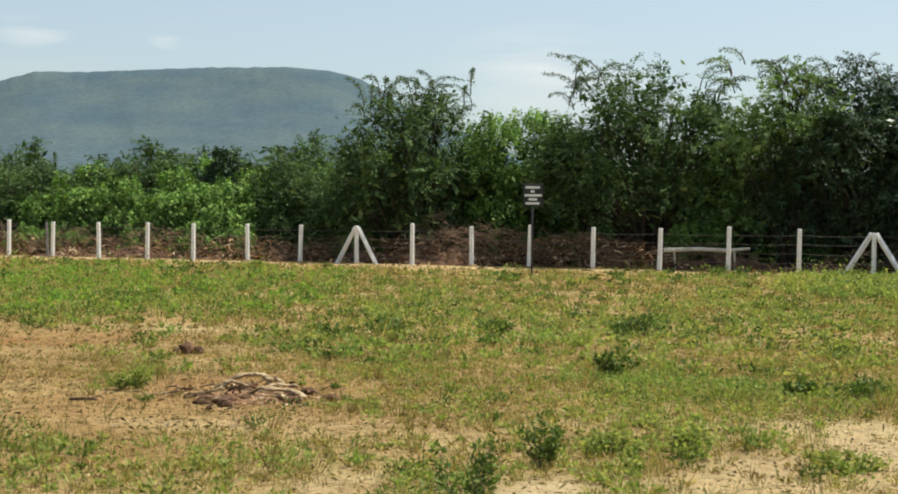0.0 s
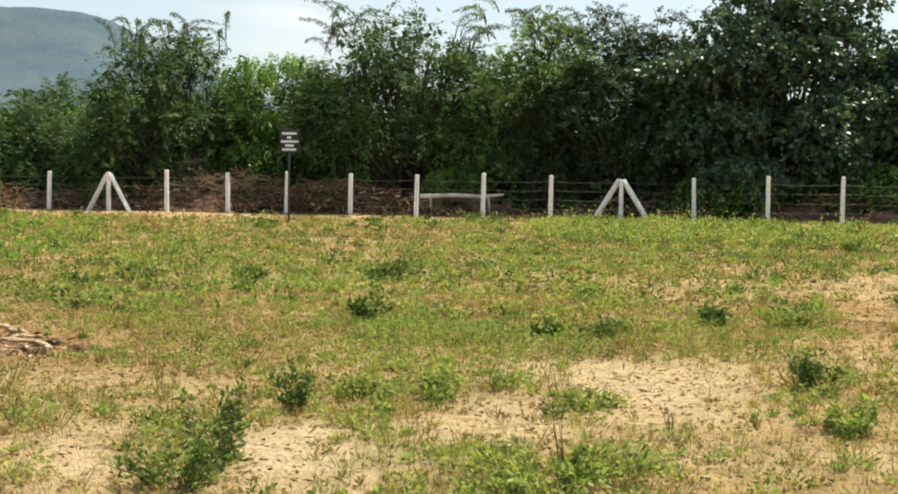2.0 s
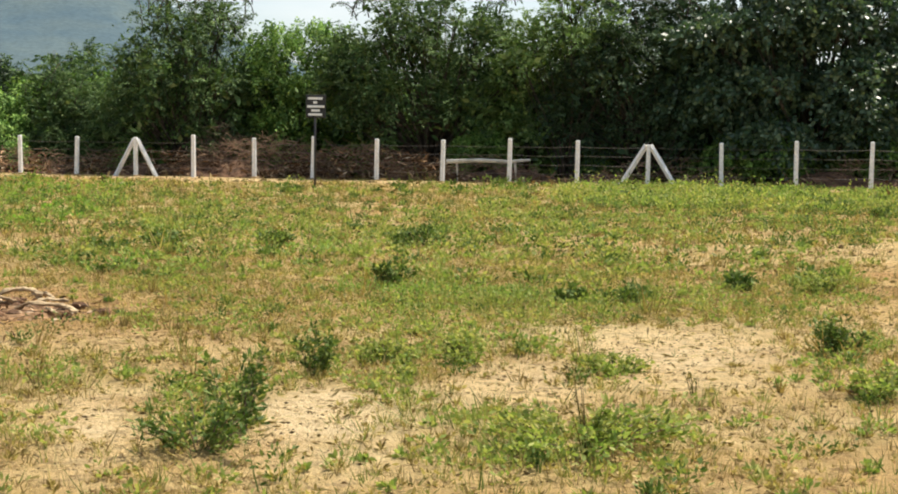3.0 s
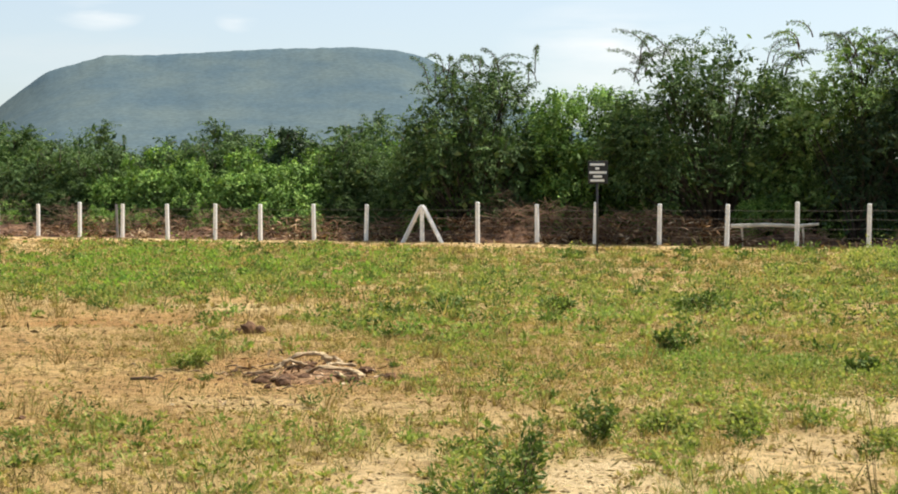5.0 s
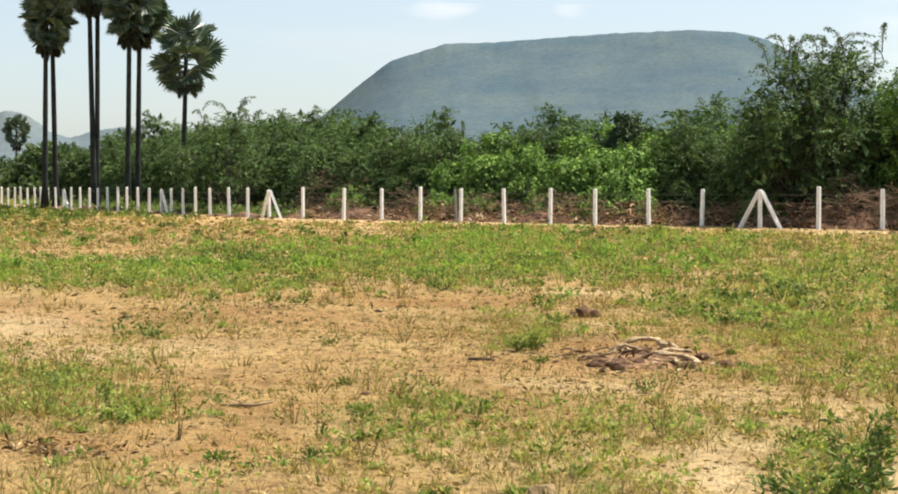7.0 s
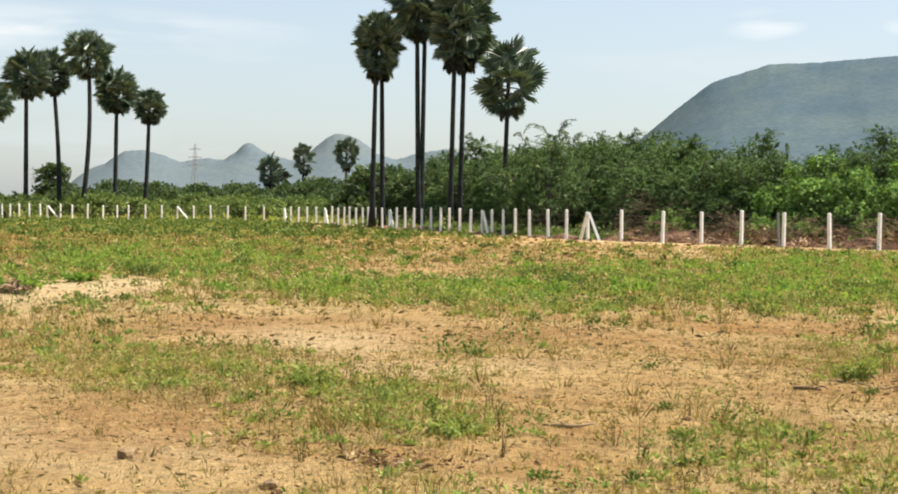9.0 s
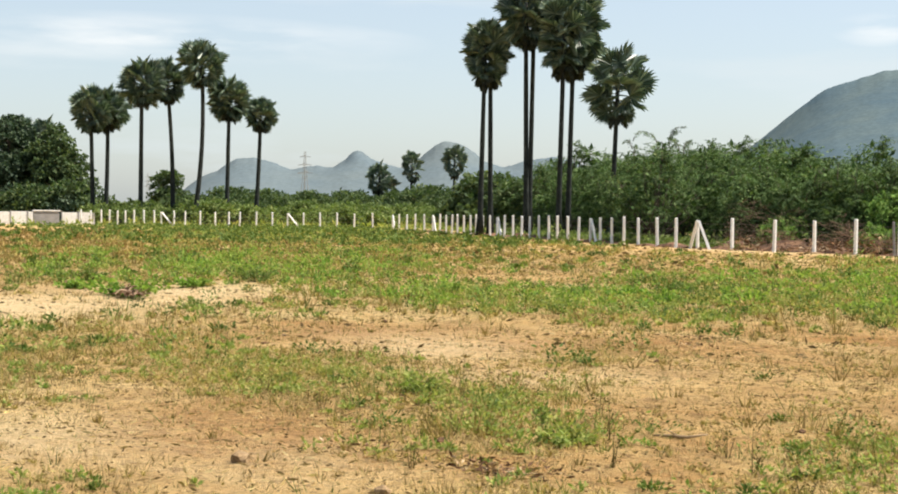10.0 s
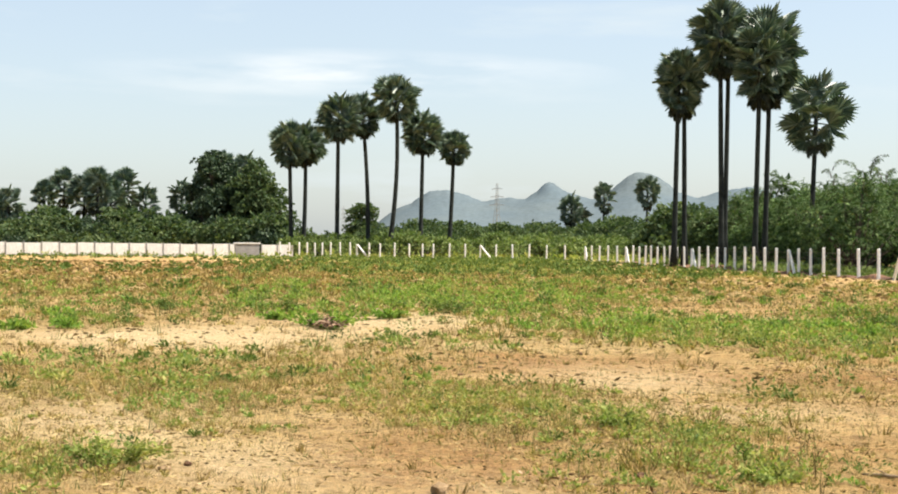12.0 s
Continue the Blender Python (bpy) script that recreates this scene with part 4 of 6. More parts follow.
tree("thorn_tree", at_az(13.2, 4.6), lump_set(rr, 5.2, 3.4, 8.3, 18, 4.2, (0.9, 1.4)), 0.2, M_PALETHORN, 22, 40, (0.13, 0.066),
     "pale green feathery thorn tree in front of a darker one", 38,
     [(rr.uniform(-2.8, 2.0), rr.uniform(-0.8, 0.8), rr.uniform(6.2, 7.6), rr.uniform(1.0, 1.7), rr.choice((0.2, 2.8, 2.4, 3.1))) for _ in range(12)])
tree("creeper_bush", at_az(-9.0, 7.4), [(0, 0, 4.75, 0.55), (0.1, 0, 4.2, 0.75), (-0.2, 0.1, 3.6, 0.85), (0.3, 0, 2.9, 0.95)], 0.1, M_SHADE, 110, 14, (0.15, 0.09),
     "narrow dark creeper-covered stump standing above the hedge", 39, category="bush")

# hedge shrubs, built once in a few shapes
SHRUBS = []
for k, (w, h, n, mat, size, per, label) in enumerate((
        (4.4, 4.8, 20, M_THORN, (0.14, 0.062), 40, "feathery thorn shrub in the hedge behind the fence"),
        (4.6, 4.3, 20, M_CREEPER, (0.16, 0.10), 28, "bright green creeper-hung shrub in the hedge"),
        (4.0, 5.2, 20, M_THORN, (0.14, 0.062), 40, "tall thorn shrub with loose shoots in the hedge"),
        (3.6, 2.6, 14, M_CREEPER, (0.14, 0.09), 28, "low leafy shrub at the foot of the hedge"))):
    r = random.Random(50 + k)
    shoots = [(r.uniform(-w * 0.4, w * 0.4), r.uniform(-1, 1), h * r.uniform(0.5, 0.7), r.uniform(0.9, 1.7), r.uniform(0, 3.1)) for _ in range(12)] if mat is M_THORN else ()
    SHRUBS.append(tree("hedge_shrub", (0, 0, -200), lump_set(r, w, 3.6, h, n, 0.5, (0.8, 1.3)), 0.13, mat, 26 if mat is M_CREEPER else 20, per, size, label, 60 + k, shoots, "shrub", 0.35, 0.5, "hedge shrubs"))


def plant(k, p, size=1.0, turn=None, r=random.Random(24), store=SHRUBS):
    ob = copy_thing(store[k], pose(p.x, p.y, p.z, 0, 0, r.uniform(0, 360) if turn is None else turn))
    ob.scale = (size * r.uniform(0.9, 1.12), size * r.uniform(0.9, 1.12), size * r.uniform(0.92, 1.06))
    return ob


rr = random.Random(22)
s = -2.0
while s < 27.5:                                     # front, middle and back rows of the hedge
    if rr.random() < 0.4:
        plant(3, front(s + rr.uniform(-0.5, 0.5), 3.4 + rr.uniform(-0.3, 0.3)), rr.uniform(0.5, 0.75))
    plant(rr.choice((0, 3, 2)), front(s + rr.uniform(-0.5, 0.5), 4.3 + rr.uniform(-0.4, 0.5)), rr.uniform(0.38, 0.58))
    plant(1 if 7 < s < 27 and rr.random() < 0.75 else rr.choice((0, 2)), front(s + rr.uniform(-0.4, 0.4), 6.0 + rr.uniform(-0.5, 0.5)), rr.uniform(0.78, 1.0))
    plant(1 if 9 < s < 27 and rr.random() < 0.6 else rr.choice((0, 2)), front(s + 1.1, 8.2 + rr.uniform(-0.6, 0.6)), rr.uniform(0.9, 1.0) * (0.95 if s < 8 else 1.17))
    plant(rr.choice((0, 2, 2)), front(s + 0.4, 10.8 + rr.uniform(-0.8, 0.8)), rr.uniform(0.92, 1.04) * (0.95 if s < 8 else 1.17))
    s += 2.5
s = 27.0
while s < 72:                                       # undergrowth behind and between the trees
    plant(rr.choice((0, 2, 1)), front(s + rr.uniform(-0.6, 0.6), 9.5 + rr.uniform(-0.8, 0.8)), rr.uniform(1.1, 1.3))
    if s > 50:
        plant(3, front(s + 0.9, 4.0 + rr.uniform(-0.4, 0.6)), rr.uniform(0.5, 0.85))
    plant(3, front(s - 0.3, 6.6 + rr.uniform(-0.4, 0.6)), rr.uniform(0.8, 1.05))
    plant(1, front(s + 0.3, 12.5 + rr.uniform(-0.4, 0.6)), rr.uniform(0.8, 1.05))
    s += 2.7
plant(1, at_az(20.9, 3.6), 0.72)
plant(3, at_az(19.9, 3.9), 0.9)
plant(1, at_az(9.9, 4.0), 0.55)
plant(3, at_az(-9.0, 3.4), 0.8)
s = 3.0
while s < 70:                                       # along the side fence, past the palms
    plant(rr.choice((0, 2, 2)), side(s, 7.5 + rr.uniform(-1, 1) + s * 0.05), rr.uniform(1.0, 1.2))
    plant(rr.choice((0, 2)), side(s + 1.4, 12.5 + rr.uniform(-1.5, 1.5) + s * 0.06), rr.uniform(1.35, 1.6) * (0.78 if s < 15 else 1.0))
    s += 3.0
for ob in SHRUBS:
    for o in (*ob.children_recursive, ob):
        bpy.data.objects.remove(o)

# bushes of the plain behind the far fence, in lighter meshes
BUSHES = []
for k in range(3):
    r = random.Random(80 + k)
    BUSHES.append(tree("scrub_bush", (0, 0, -200), lump_set(r, 6.5, 5, 3.6 + 0.5 * k, 14, 0.4, (1.0, 1.8)), 0.16, M_FAR, 17, 9, (0.36, 0.22),
                       "rounded green bush on the plain beyond the field", 90 + k, (), "bush", 0.35, 0.3, "scrub on the plain"))
BUSHES.append(tree("scrub_bush", (0, 0, -200), lump_set(random.Random(84), 7, 5, 4.2, 15, 0.4, (1.0, 1.8)), 0.16, M_SHADE, 17, 9, (0.36, 0.22),
                   "dark shaded bush behind the white wall", 94, (), "bush", 0.35, 0.3, "scrub on the plain"))
BUSHES.append(tree("scrub_bush", (0, 0, -200), lump_set(random.Random(85), 8, 5, 2.5, 12, 0.3, (0.8, 1.4)), 0.1, M_MEADOW, 26, 9, (0.30, 0.15),
                   "low light green scrub on the plain beyond the far fence", 95, (), "bush", 0.35, 0.3, "scrub on the plain"))
for _ in range(64):
    plant(4, bearing(rr.uniform(-46.5, -29.5), rr.uniform(156, 200)), rr.uniform(0.8, 1.4), store=BUSHES)
for az, d0, d1, count, lo, hi in ((-52, 170, 240, 34, 0.6, 1.6), (-44, 215, 290, 26, 0.7, 1.4), (-36, 225, 310, 52, 0.9, 1.75), (-29.5, 190, 300, 30, 0.9, 1.6), (-38, 165, 225, 9, 0.4, 0.8)):
    for _ in range(count):
        p = bearing(az + rr.uniform(-5.2, 4.6), rr.uniform(d0, d1))
        plant(3 if az == -52 and rr.random() < 0.6 else rr.randrange(3), p, rr.uniform(lo, hi), store=BUSHES)
for k in range(12):                                # taller thicket behind the near palms
    plant(rr.randrange(3), bearing(-31.0 + 0.36 * k, rr.uniform(128, 150)), rr.uniform(1.2, 1.5), store=BUSHES)
for ob in BUSHES:
    for o in (*ob.children_recursive, ob):
        bpy.data.objects.remove(o)
rl = random.Random(77)
tree("shade_tree", bearing(-49.35, 208), lump_set(rl, 10.5, 9, 15.2, 34, 1.6, (1.5, 2.6)), 0.5, M_SHADE, 12, 10, (0.5, 0.34), "tall dark shade tree behind the white wall", 101)
tree("shade_tree", bearing(-48.0, 204), lump_set(rl, 10, 8, 13.6, 34, 1.4, (1.3, 2.3)), 0.45, M_FAR, 14, 10, (0.46, 0.3), "broad lighter green shade tree behind the white wall", 106)
tree("shade_tree", bearing(-50.6, 212), lump_set(rl, 7, 6, 6.2, 20, 0.8, (1.2, 2.0)), 0.3, M_SHADE, 12, 9, (0.46, 0.3), "low dark tree beside the tall shade tree", 107)
tree("shade_tree", bearing(-46.9, 202), lump_set(rl, 6, 5, 9.0, 16, 1.2, (1.1, 1.9)), 0.3, M_FAR, 8, 9, (0.42, 0.26), "thin pale green tree beside the large shade trees", 102)
tree("shade_tree", bearing(-58.3, 235), lump_set(rl, 11, 9, 11.2, 24, 1.5, (1.5, 2.4)), 0.4, M_SHADE, 11, 9, (0.5, 0.32), "dark tree behind the white wall", 103)
tree("shade_tree", bearing(-43.6, 235), lump_set(rl, 7.5, 6, 9.2, 18, 1.2, (1.3, 2.0)), 0.35, M_FAR, 12, 9, (0.5, 0.32), "round green tree on the plain", 104)
tree("shade_tree", bearing(-24.6, 86), lump_set(rl, 6, 5, 6.6, 20, 1.0, (1.0, 1.5)), 0.3, M_THORN, 16, 40, (0.15, 0.055), "feathery thorn tree rising above the hedge", 105,
     [(rl.uniform(-2, 2), rl.uniform(-1, 1), rl.uniform(5, 6.2), rl.uniform(0.9, 1.6), rl.uniform(0, 3)) for _ in range(14)])


# ---- palmyra palms ----
def fan_mesh(name, seed, dead=False):
    """A fan leaf: a stalk and stiff pointed segments spread in a part circle."""
    r = random.Random(seed)
    stalk = 0.85
    verts, faces = tube([(0, 0, 0), (stalk * 0.5, 0, 0.03), (stalk, 0, 0)], [0.035, 0.028, 0.02], 4)
    n = 27
    for k in range(n):
        a = radians(-132 + 264 * k / (n - 1)) + r.uniform(-0.03, 0.03)
        ln = (0.98 - 0.2 * abs(k / (n - 1) - 0.5) * 2) * r.uniform(0.9, 1.07) * (0.8 if dead else 1)
        fold = 0.16 * abs(math.sin(a)) + r.uniform(-0.03, 0.03)
        d, e = Vector((math.cos(a), math.sin(a), fold)), Vector((-math.sin(a), math.cos(a), 0))
        o = Vector((stalk, 0, 0))
        sag = Vector((0, 0, -0.14 * r.uniform(0.4, 1.4)))
        b = len(verts)
        verts += [o, o + d * ln * 0.66 - e * 0.072, o + d * ln + sag, o + d * ln * 0.66 + e * 0.072 + Vector((0, 0, 0.035))]
        faces += [(b, b + 1, b + 2), (b, b + 2, b + 3)]
    me = mesh_of(name, verts, faces)
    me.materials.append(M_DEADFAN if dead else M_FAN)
    return me


FANS = [fan_mesh("leaf", k) for k in range(4)]
DEAD = [fan_mesh("dead_leaf", 10 + k, True) for k in range(2)]


def palm(place, height, lean, crown, seed, girth=0.19, count=44, label="tall palmyra palm with a dark trunk and fan-leaved crown", skirt=6, bow=0.0, drop=1.2, big=1.0):
    """A palm; height: of the crown's top. lean: how far the head stands off the foot. crown: its radius."""
    r = random.Random(seed)
    t = thing("palm_tree", place, label, "palm", "palmyra palms")
    head = height - crown * 1.12
    pts, rad = [], []
    for k in range(9):
        q = k / 8
        pts.append(Vector((lean[0] * q + bow * math.sin(q * math.pi), lean[1] * q, head * q - 0.2 * (k == 0))))
        rad.append(girth * (1.0 + 0.75 * max(0, 0.14 - q) / 0.14 - 0.28 * q) + r.uniform(-0.008, 0.008))
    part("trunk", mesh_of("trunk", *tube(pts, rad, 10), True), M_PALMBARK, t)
    tip, k = pts[-1], crown / 1.75
    for i in range(count):
        up = 1.0 - 1.9 * ((i + 0.5) / count) ** 0.95
        el = math.asin(max(-1, min(1, up))) + r.uniform(-0.12, 0.12)
        az = i * 2.39996 + r.uniform(-0.3, 0.3)
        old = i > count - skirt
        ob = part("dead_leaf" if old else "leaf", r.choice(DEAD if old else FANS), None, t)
        size = k * big * r.uniform(0.85, 1.12) * (1.0 - 0.42 * max(0.0, i / count - 0.45) / 0.55)
        ob.matrix_basis = pose(tip.x, tip.y, tip.z + (0.15 - drop * (i / count) ** 1.3) * crown) @ pose(0, 0, 0, 0, 0, math.degrees(az)) @ pose(0, 0, 0, r.uniform(-75, 75), -math.degrees(el), 0) @ Matrix.Diagonal((size, size, size, 1))
    return t


def palm_at(az0, az1, d, top, crown, seed, **extra):
    """A palm from the bearings of its foot and head, its distance and the angle of its top."""
    foot, head = bearing(az0, d), bearing(az1, d)
    palm(foot, 1.55 + math.tan(radians(top)) * d, (head - foot)[:2], crown, seed, **extra)


near_palms = [(-31.47, -31.35, 107, 7.85, 2.0), (-31.05, -31.14, 108, 7.6, 1.9), (-29.63, -29.77, 105, 9.8, 2.3), (-29.53, -29.43, 109, 9.5, 2.2),
              (-28.38, -28.24, 103, 8.8, 2.3), (-28.01, -27.85, 105, 9.35, 2.8)]
for k, (a, b, d, top, crown) in enumerate(near_palms):
    palm_at(a, b, d, top, crown, 200 + k, girth=0.21, drop=1.35)
palm_at(-26.30, -26.12, 97, 6.85, 2.75, 210, girth=0.2, count=25, skirt=4, drop=0.75, big=1.0, label="palmyra palm with a wide open crown and pale stalks")
far_palms = [(-46.51, -46.62, 168, 4.72, 2.9), (-46.06, -46.0, 170, 4.78, 2.9), (-44.73, -44.72, 162, 5.97, 3.2), (-43.5, -43.75, 166, 5.88, 2.8),
             (-42.7, -42.43, 160, 6.75, 3.1), (-41.43, -41.37, 164, 5.42, 3.1), (-40.32, -40.15, 166, 4.55, 2.3)]
for k, (a, b, d, top, crown) in enumerate(far_palms):
    palm_at(a, b, d, top, crown * 0.92, 230 + k, girth=0.27, drop=0.6, bow=(0.0, 0.15, 0.0, 0.3, 0.6, 0.0, 0.1)[k], label="palmyra palm with a ball-shaped crown at the far fence")
for k, (a, d, top, crown) in enumerate(((-34.22, 300, 2.55, 2.7), (-32.53, 300, 2.8, 2.9), (-35.5, 290, 2.1, 2.8), (-35.2, 300, 1.7, 3.0), (-55.98, 245, 2.36, 2.6), (-55.24, 250, 2.85, 2.9), (-54.5, 246, 2.7, 3.2),
                                        (-54.0, 240, 2.9, 3.2), (-53.0, 250, 2.9, 3.2), (-53.5, 244, 2.5, 3.0), (-52.2, 240, 2.22, 2.6), (-50.82, 222, 2.5, 2.4), (-49.3, 218, 3.62, 2.6), (-48.3, 216, 3.55, 2.6), (-49.9, 216, 3.0, 2.4), (-57.3, 230, 2.1, 2.6))):
    palm_at(a, a + 0.05, d, top, crown, 260 + k, girth=0.3, count=30, skirt=6, label="small-looking palmyra palm far off among the scrub")


# ---- bank of dug soil and cut brush behind the fence ----
def soil_bank(line, s0, s1, o, wide, tall):
    verts, faces, n = [], [], 9
    steps = np.arange(s0, s1, 0.35)
    prof = [0.0, 0.35, 0.75, 0.95, 1.0, 0.9, 0.7, 0.4, 0.0]
    for i, s in enumerate(steps):
        h = 0.34 + 0.18 * math.sin(s * 0.5) + 0.16 * math.sin(s * 1.7 + 1)
        h *= 1.25 if 27 < s < 38 else 0.9
        for k in range(n):
            p = line(s, o + wide * k / (n - 1) + 0.15 * math.sin(s * 2.1 + k))
            verts.append((p.x, p.y, -0.08 + max(0.1, h) * tall * prof[k] * (1 + 0.25 * noise.noise((s * 1.3, k * 0.9, 0)))))
    for i in range(len(steps) - 1):
        for k in range(n - 1):
            faces.append((i * n + k, (i + 1) * n + k, (i + 1) * n + k + 1, i * n + k + 1))
    tagged(part("soil_bank", mesh_of("soil_bank", verts, faces, True), M_BANK), "low bank of dark red dug soil behind the fence", "soil bank", kind="structure")


soil_bank(front, -1.5, 74, 0.55, 3.6, 1.0)
soil_bank(side, 1.5, 66, -0.35, 1.6, 0.55)


def debris(n, s0, s1, o0, o1, lift, size, seed, label):
    """Broken twigs, bark and dead leaves strewn over the bank."""
    r = np.random.default_rng(seed)
    s, o = r.uniform(s0, s1, n), r.uniform(o0, o1, n)
    keep = r.random(n) < np.clip(0.5 + 0.6 * sway(s, o, seed, 2.4), 0.12, 1)
    s, o = s[keep], o[keep]
    z = r.random(len(s)) ** 1.6 * lift * np.clip(0.7 + 0.5 * sway(s, o * 0, seed + 1, 3.5), 0.15, 1.3)
    base = np.stack([A0.x + FRONT_U.x * s + FRONT_N.x * o, A0.y + FRONT_U.y * s + FRONT_N.y * o, 0.04 + z], 1)
    axis = r.normal(size=base.shape) * (1, 1, 0.45)
    k = r.uniform(0.4, 1.7, len(s))
    v, c = blades(base, axis, size[0] * k, size[1] * k, r)
    v[:, 2] = np.maximum(v[:, 2], 0.0)
    tagged(part("debris", fast_mesh("debris", v, c), M_BITS), label, "debris", kind="stuff")


debris(9000, 1, 26.5, 0.5, 3.2, 0.75, (0.26, 0.05), 341, "broken brown twigs and bark along the foot of the hedge")
debris(8000, 27, 39, 0.5, 3.0, 1.05, (0.26, 0.05), 342, "broken reddish twigs and bark on the brush heaps")
debris(4200, 39, 68, 0.6, 3.2, 0.4, (0.24, 0.05), 343, "dark broken twigs under the trees behind the fence")


def brush_pile(s, o, w, h, count, seed, label, mat=M_BRUSH):
    """A heap of cut dry branches, thrown together."""
    r = random.Random(seed)
    p = front(s, o)
    t = thing("brush_pile", p, label, "brush pile", "cut brush", turn=math.degrees(math.atan2(FRONT_U.y, FRONT_U.x)))
    pieces = []
    for _ in range(int(count * (1.5 if count > 250 else 0.9))):
        q = r.uniform(-1, 1)
        c = Vector((q * w / 2, r.gauss(0, 0.45), 0.15 + r.random() * h * (1 - 0.7 * q * q)))
        d = Vector((r.gauss(0, 1), r.gauss(0, 0.5), r.gauss(0, 0.38))).normalized()
        ln, g = r.uniform(0.3, 1.2), r.uniform(0.004, 0.015)
        m = Vector((r.uniform(-0.12, 0.12), r.uniform(-0.12, 0.12), r.uniform(-0.1, 0.14)))
        pts = [c - d * ln / 2, c + m, c + d * ln / 2]
        for v in pts:
            v.z = max(v.z, 0.02)
        pieces.append(tube(pts, [g, g * 0.8, g * 0.4], 4))
    tagged(part("tangle", mesh_of("tangle", *join(pieces)), mat, t), kind="stuff")


brush_pile(31.5, 1.7, 6.0, 1.35, 420, 1, "heap of brown cut thorn branches behind the fence")
brush_pile(35.6, 1.6, 4.0, 1.15, 260, 2, "heap of dry cut branches behind the fence")
for k, (s, w, h, c) in enumerate(((3.5, 4, 0.9, 130), (8.0, 4.5, 1.0, 170), (12.2, 4.5, 1.1, 200), (17.0, 5, 1.2, 240), (21.0, 4.5, 0.9, 170), (24.8, 3.6, 0.8, 140), (40.5, 4, 0.7, 110), (47.0, 5, 0.7, 110), (54.0, 5, 0.8, 110))):
    brush_pile(s, 1.5 + 0.2 * (k % 3), w, h, c, 10 + k, "low tangle of dry grey branches at the foot of the hedge")
for k, (s, o, w, h) in enumerate(((0.6, 3.0, 3.4, 2.3), (3.0, 3.6, 3.2, 2.0), (6.2, 3.3, 3.0, 1.5), (15.0, 3.2, 3.6, 1.5), (29.6, 2.4, 2.4, 1.9))):
    brush_pile(s, o, w, h, 230, 30 + k, "bare grey thorn scrub without leaves at the hedge's foot", M_STICK)
log_a, log_b = front(along(8.4, A0 + FRONT_N * 0.7, FRONT_U), 0.7), front(along(11.7, A0 + FRONT_N * 0.9, FRONT_U), 0.9)
white_log = thing("fallen_log", log_a, "pale barkless trunk lying on the soil bank", "log")
d = log_b - log_a
part("stem", mesh_of("stem", *tube([Vector((0, 0, 0.72)), d * 0.4 + Vector((0, 0, 0.78)), d * 0.75 + Vector((0, 0, 0.74)), d + Vector((0, 0, 0.82))], [0.08, 0.075, 0.07, 0.05], 7), True), M_PALELOG, white_log)
for q in (0.12, 0.82):
    part("branch", mesh_of("branch", *tube([d * q + Vector((0, 0, 0.75)), d * q + Vector((0.05, 0.1, 0.35)), d * q + Vector((0.1, 0.3, -0.05))], [0.05, 0.04, 0.035], 5)), M_PALELOG, white_log)


# ---- notice board ----
def notice_board():
    foot = Vector((2.45, 43.6, 0))
    face = math.degrees(math.atan2(-foot.x, foot.y))
    t = thing("notice_board", foot, "small black notice board with white lettering on a pole", "sign", turn=face)
    part("pole", mesh_of("pole", *tube([(0, 0, -0.3), (0, 0, 1.2), (0, 0, 2.75)], [0.035, 0.033, 0.03], 8), True), M_POLE, t)
    bm = box_bm(0.60, 0.03, 0.68, 0.006, 2.13)
    bmesh.ops.translate(bm, verts=bm.verts, vec=(0.02, -0.05, 0))
    board = part("board", bm, M_BOARD, t)
    for z, w, x in ((2.70, 0.44, 0), (2.58, 0.12, 0), (2.46, 0.52, 0.02), (2.34, 0.26, 0.01), (2.22, 0.42, 0)):
        bm = box_bm(w, 0.012, 0.07, 0.004, z - 0.03)
        bmesh.ops.translate(bm, verts=bm.verts, vec=(x, -0.072, 0))
        part("letter_bar", bm, M_LETTER, board)


notice_board()


# ---- weeds and grass of the field ----
def scatter(n, d0, d1, a0, a1, r, outside=False):
    d = np.sqrt(r.uniform(d0 * d0, d1 * d1, n))
    a = np.radians(r.uniform(a0, a1, n))
    x, y = d * np.sin(a), d * np.cos(a)
    behind = (x - A0.x) * FRONT_N.x + (y - A0.y) * FRONT_N.y
    beyond = (x - A0.x) * SIDE_N.x + (y - A0.y) * SIDE_N.y
    keep = (behind < 0.3) | (beyond < -0.5)
    keep &= ~((behind > -0.2) & (x > A0.x))
    if outside:
        keep = (beyond > 1.0) & (beyond < (7 if d1 < 130 else 999)) & (behind > 1) | (d > 148)
    return x[keep], y[keep]


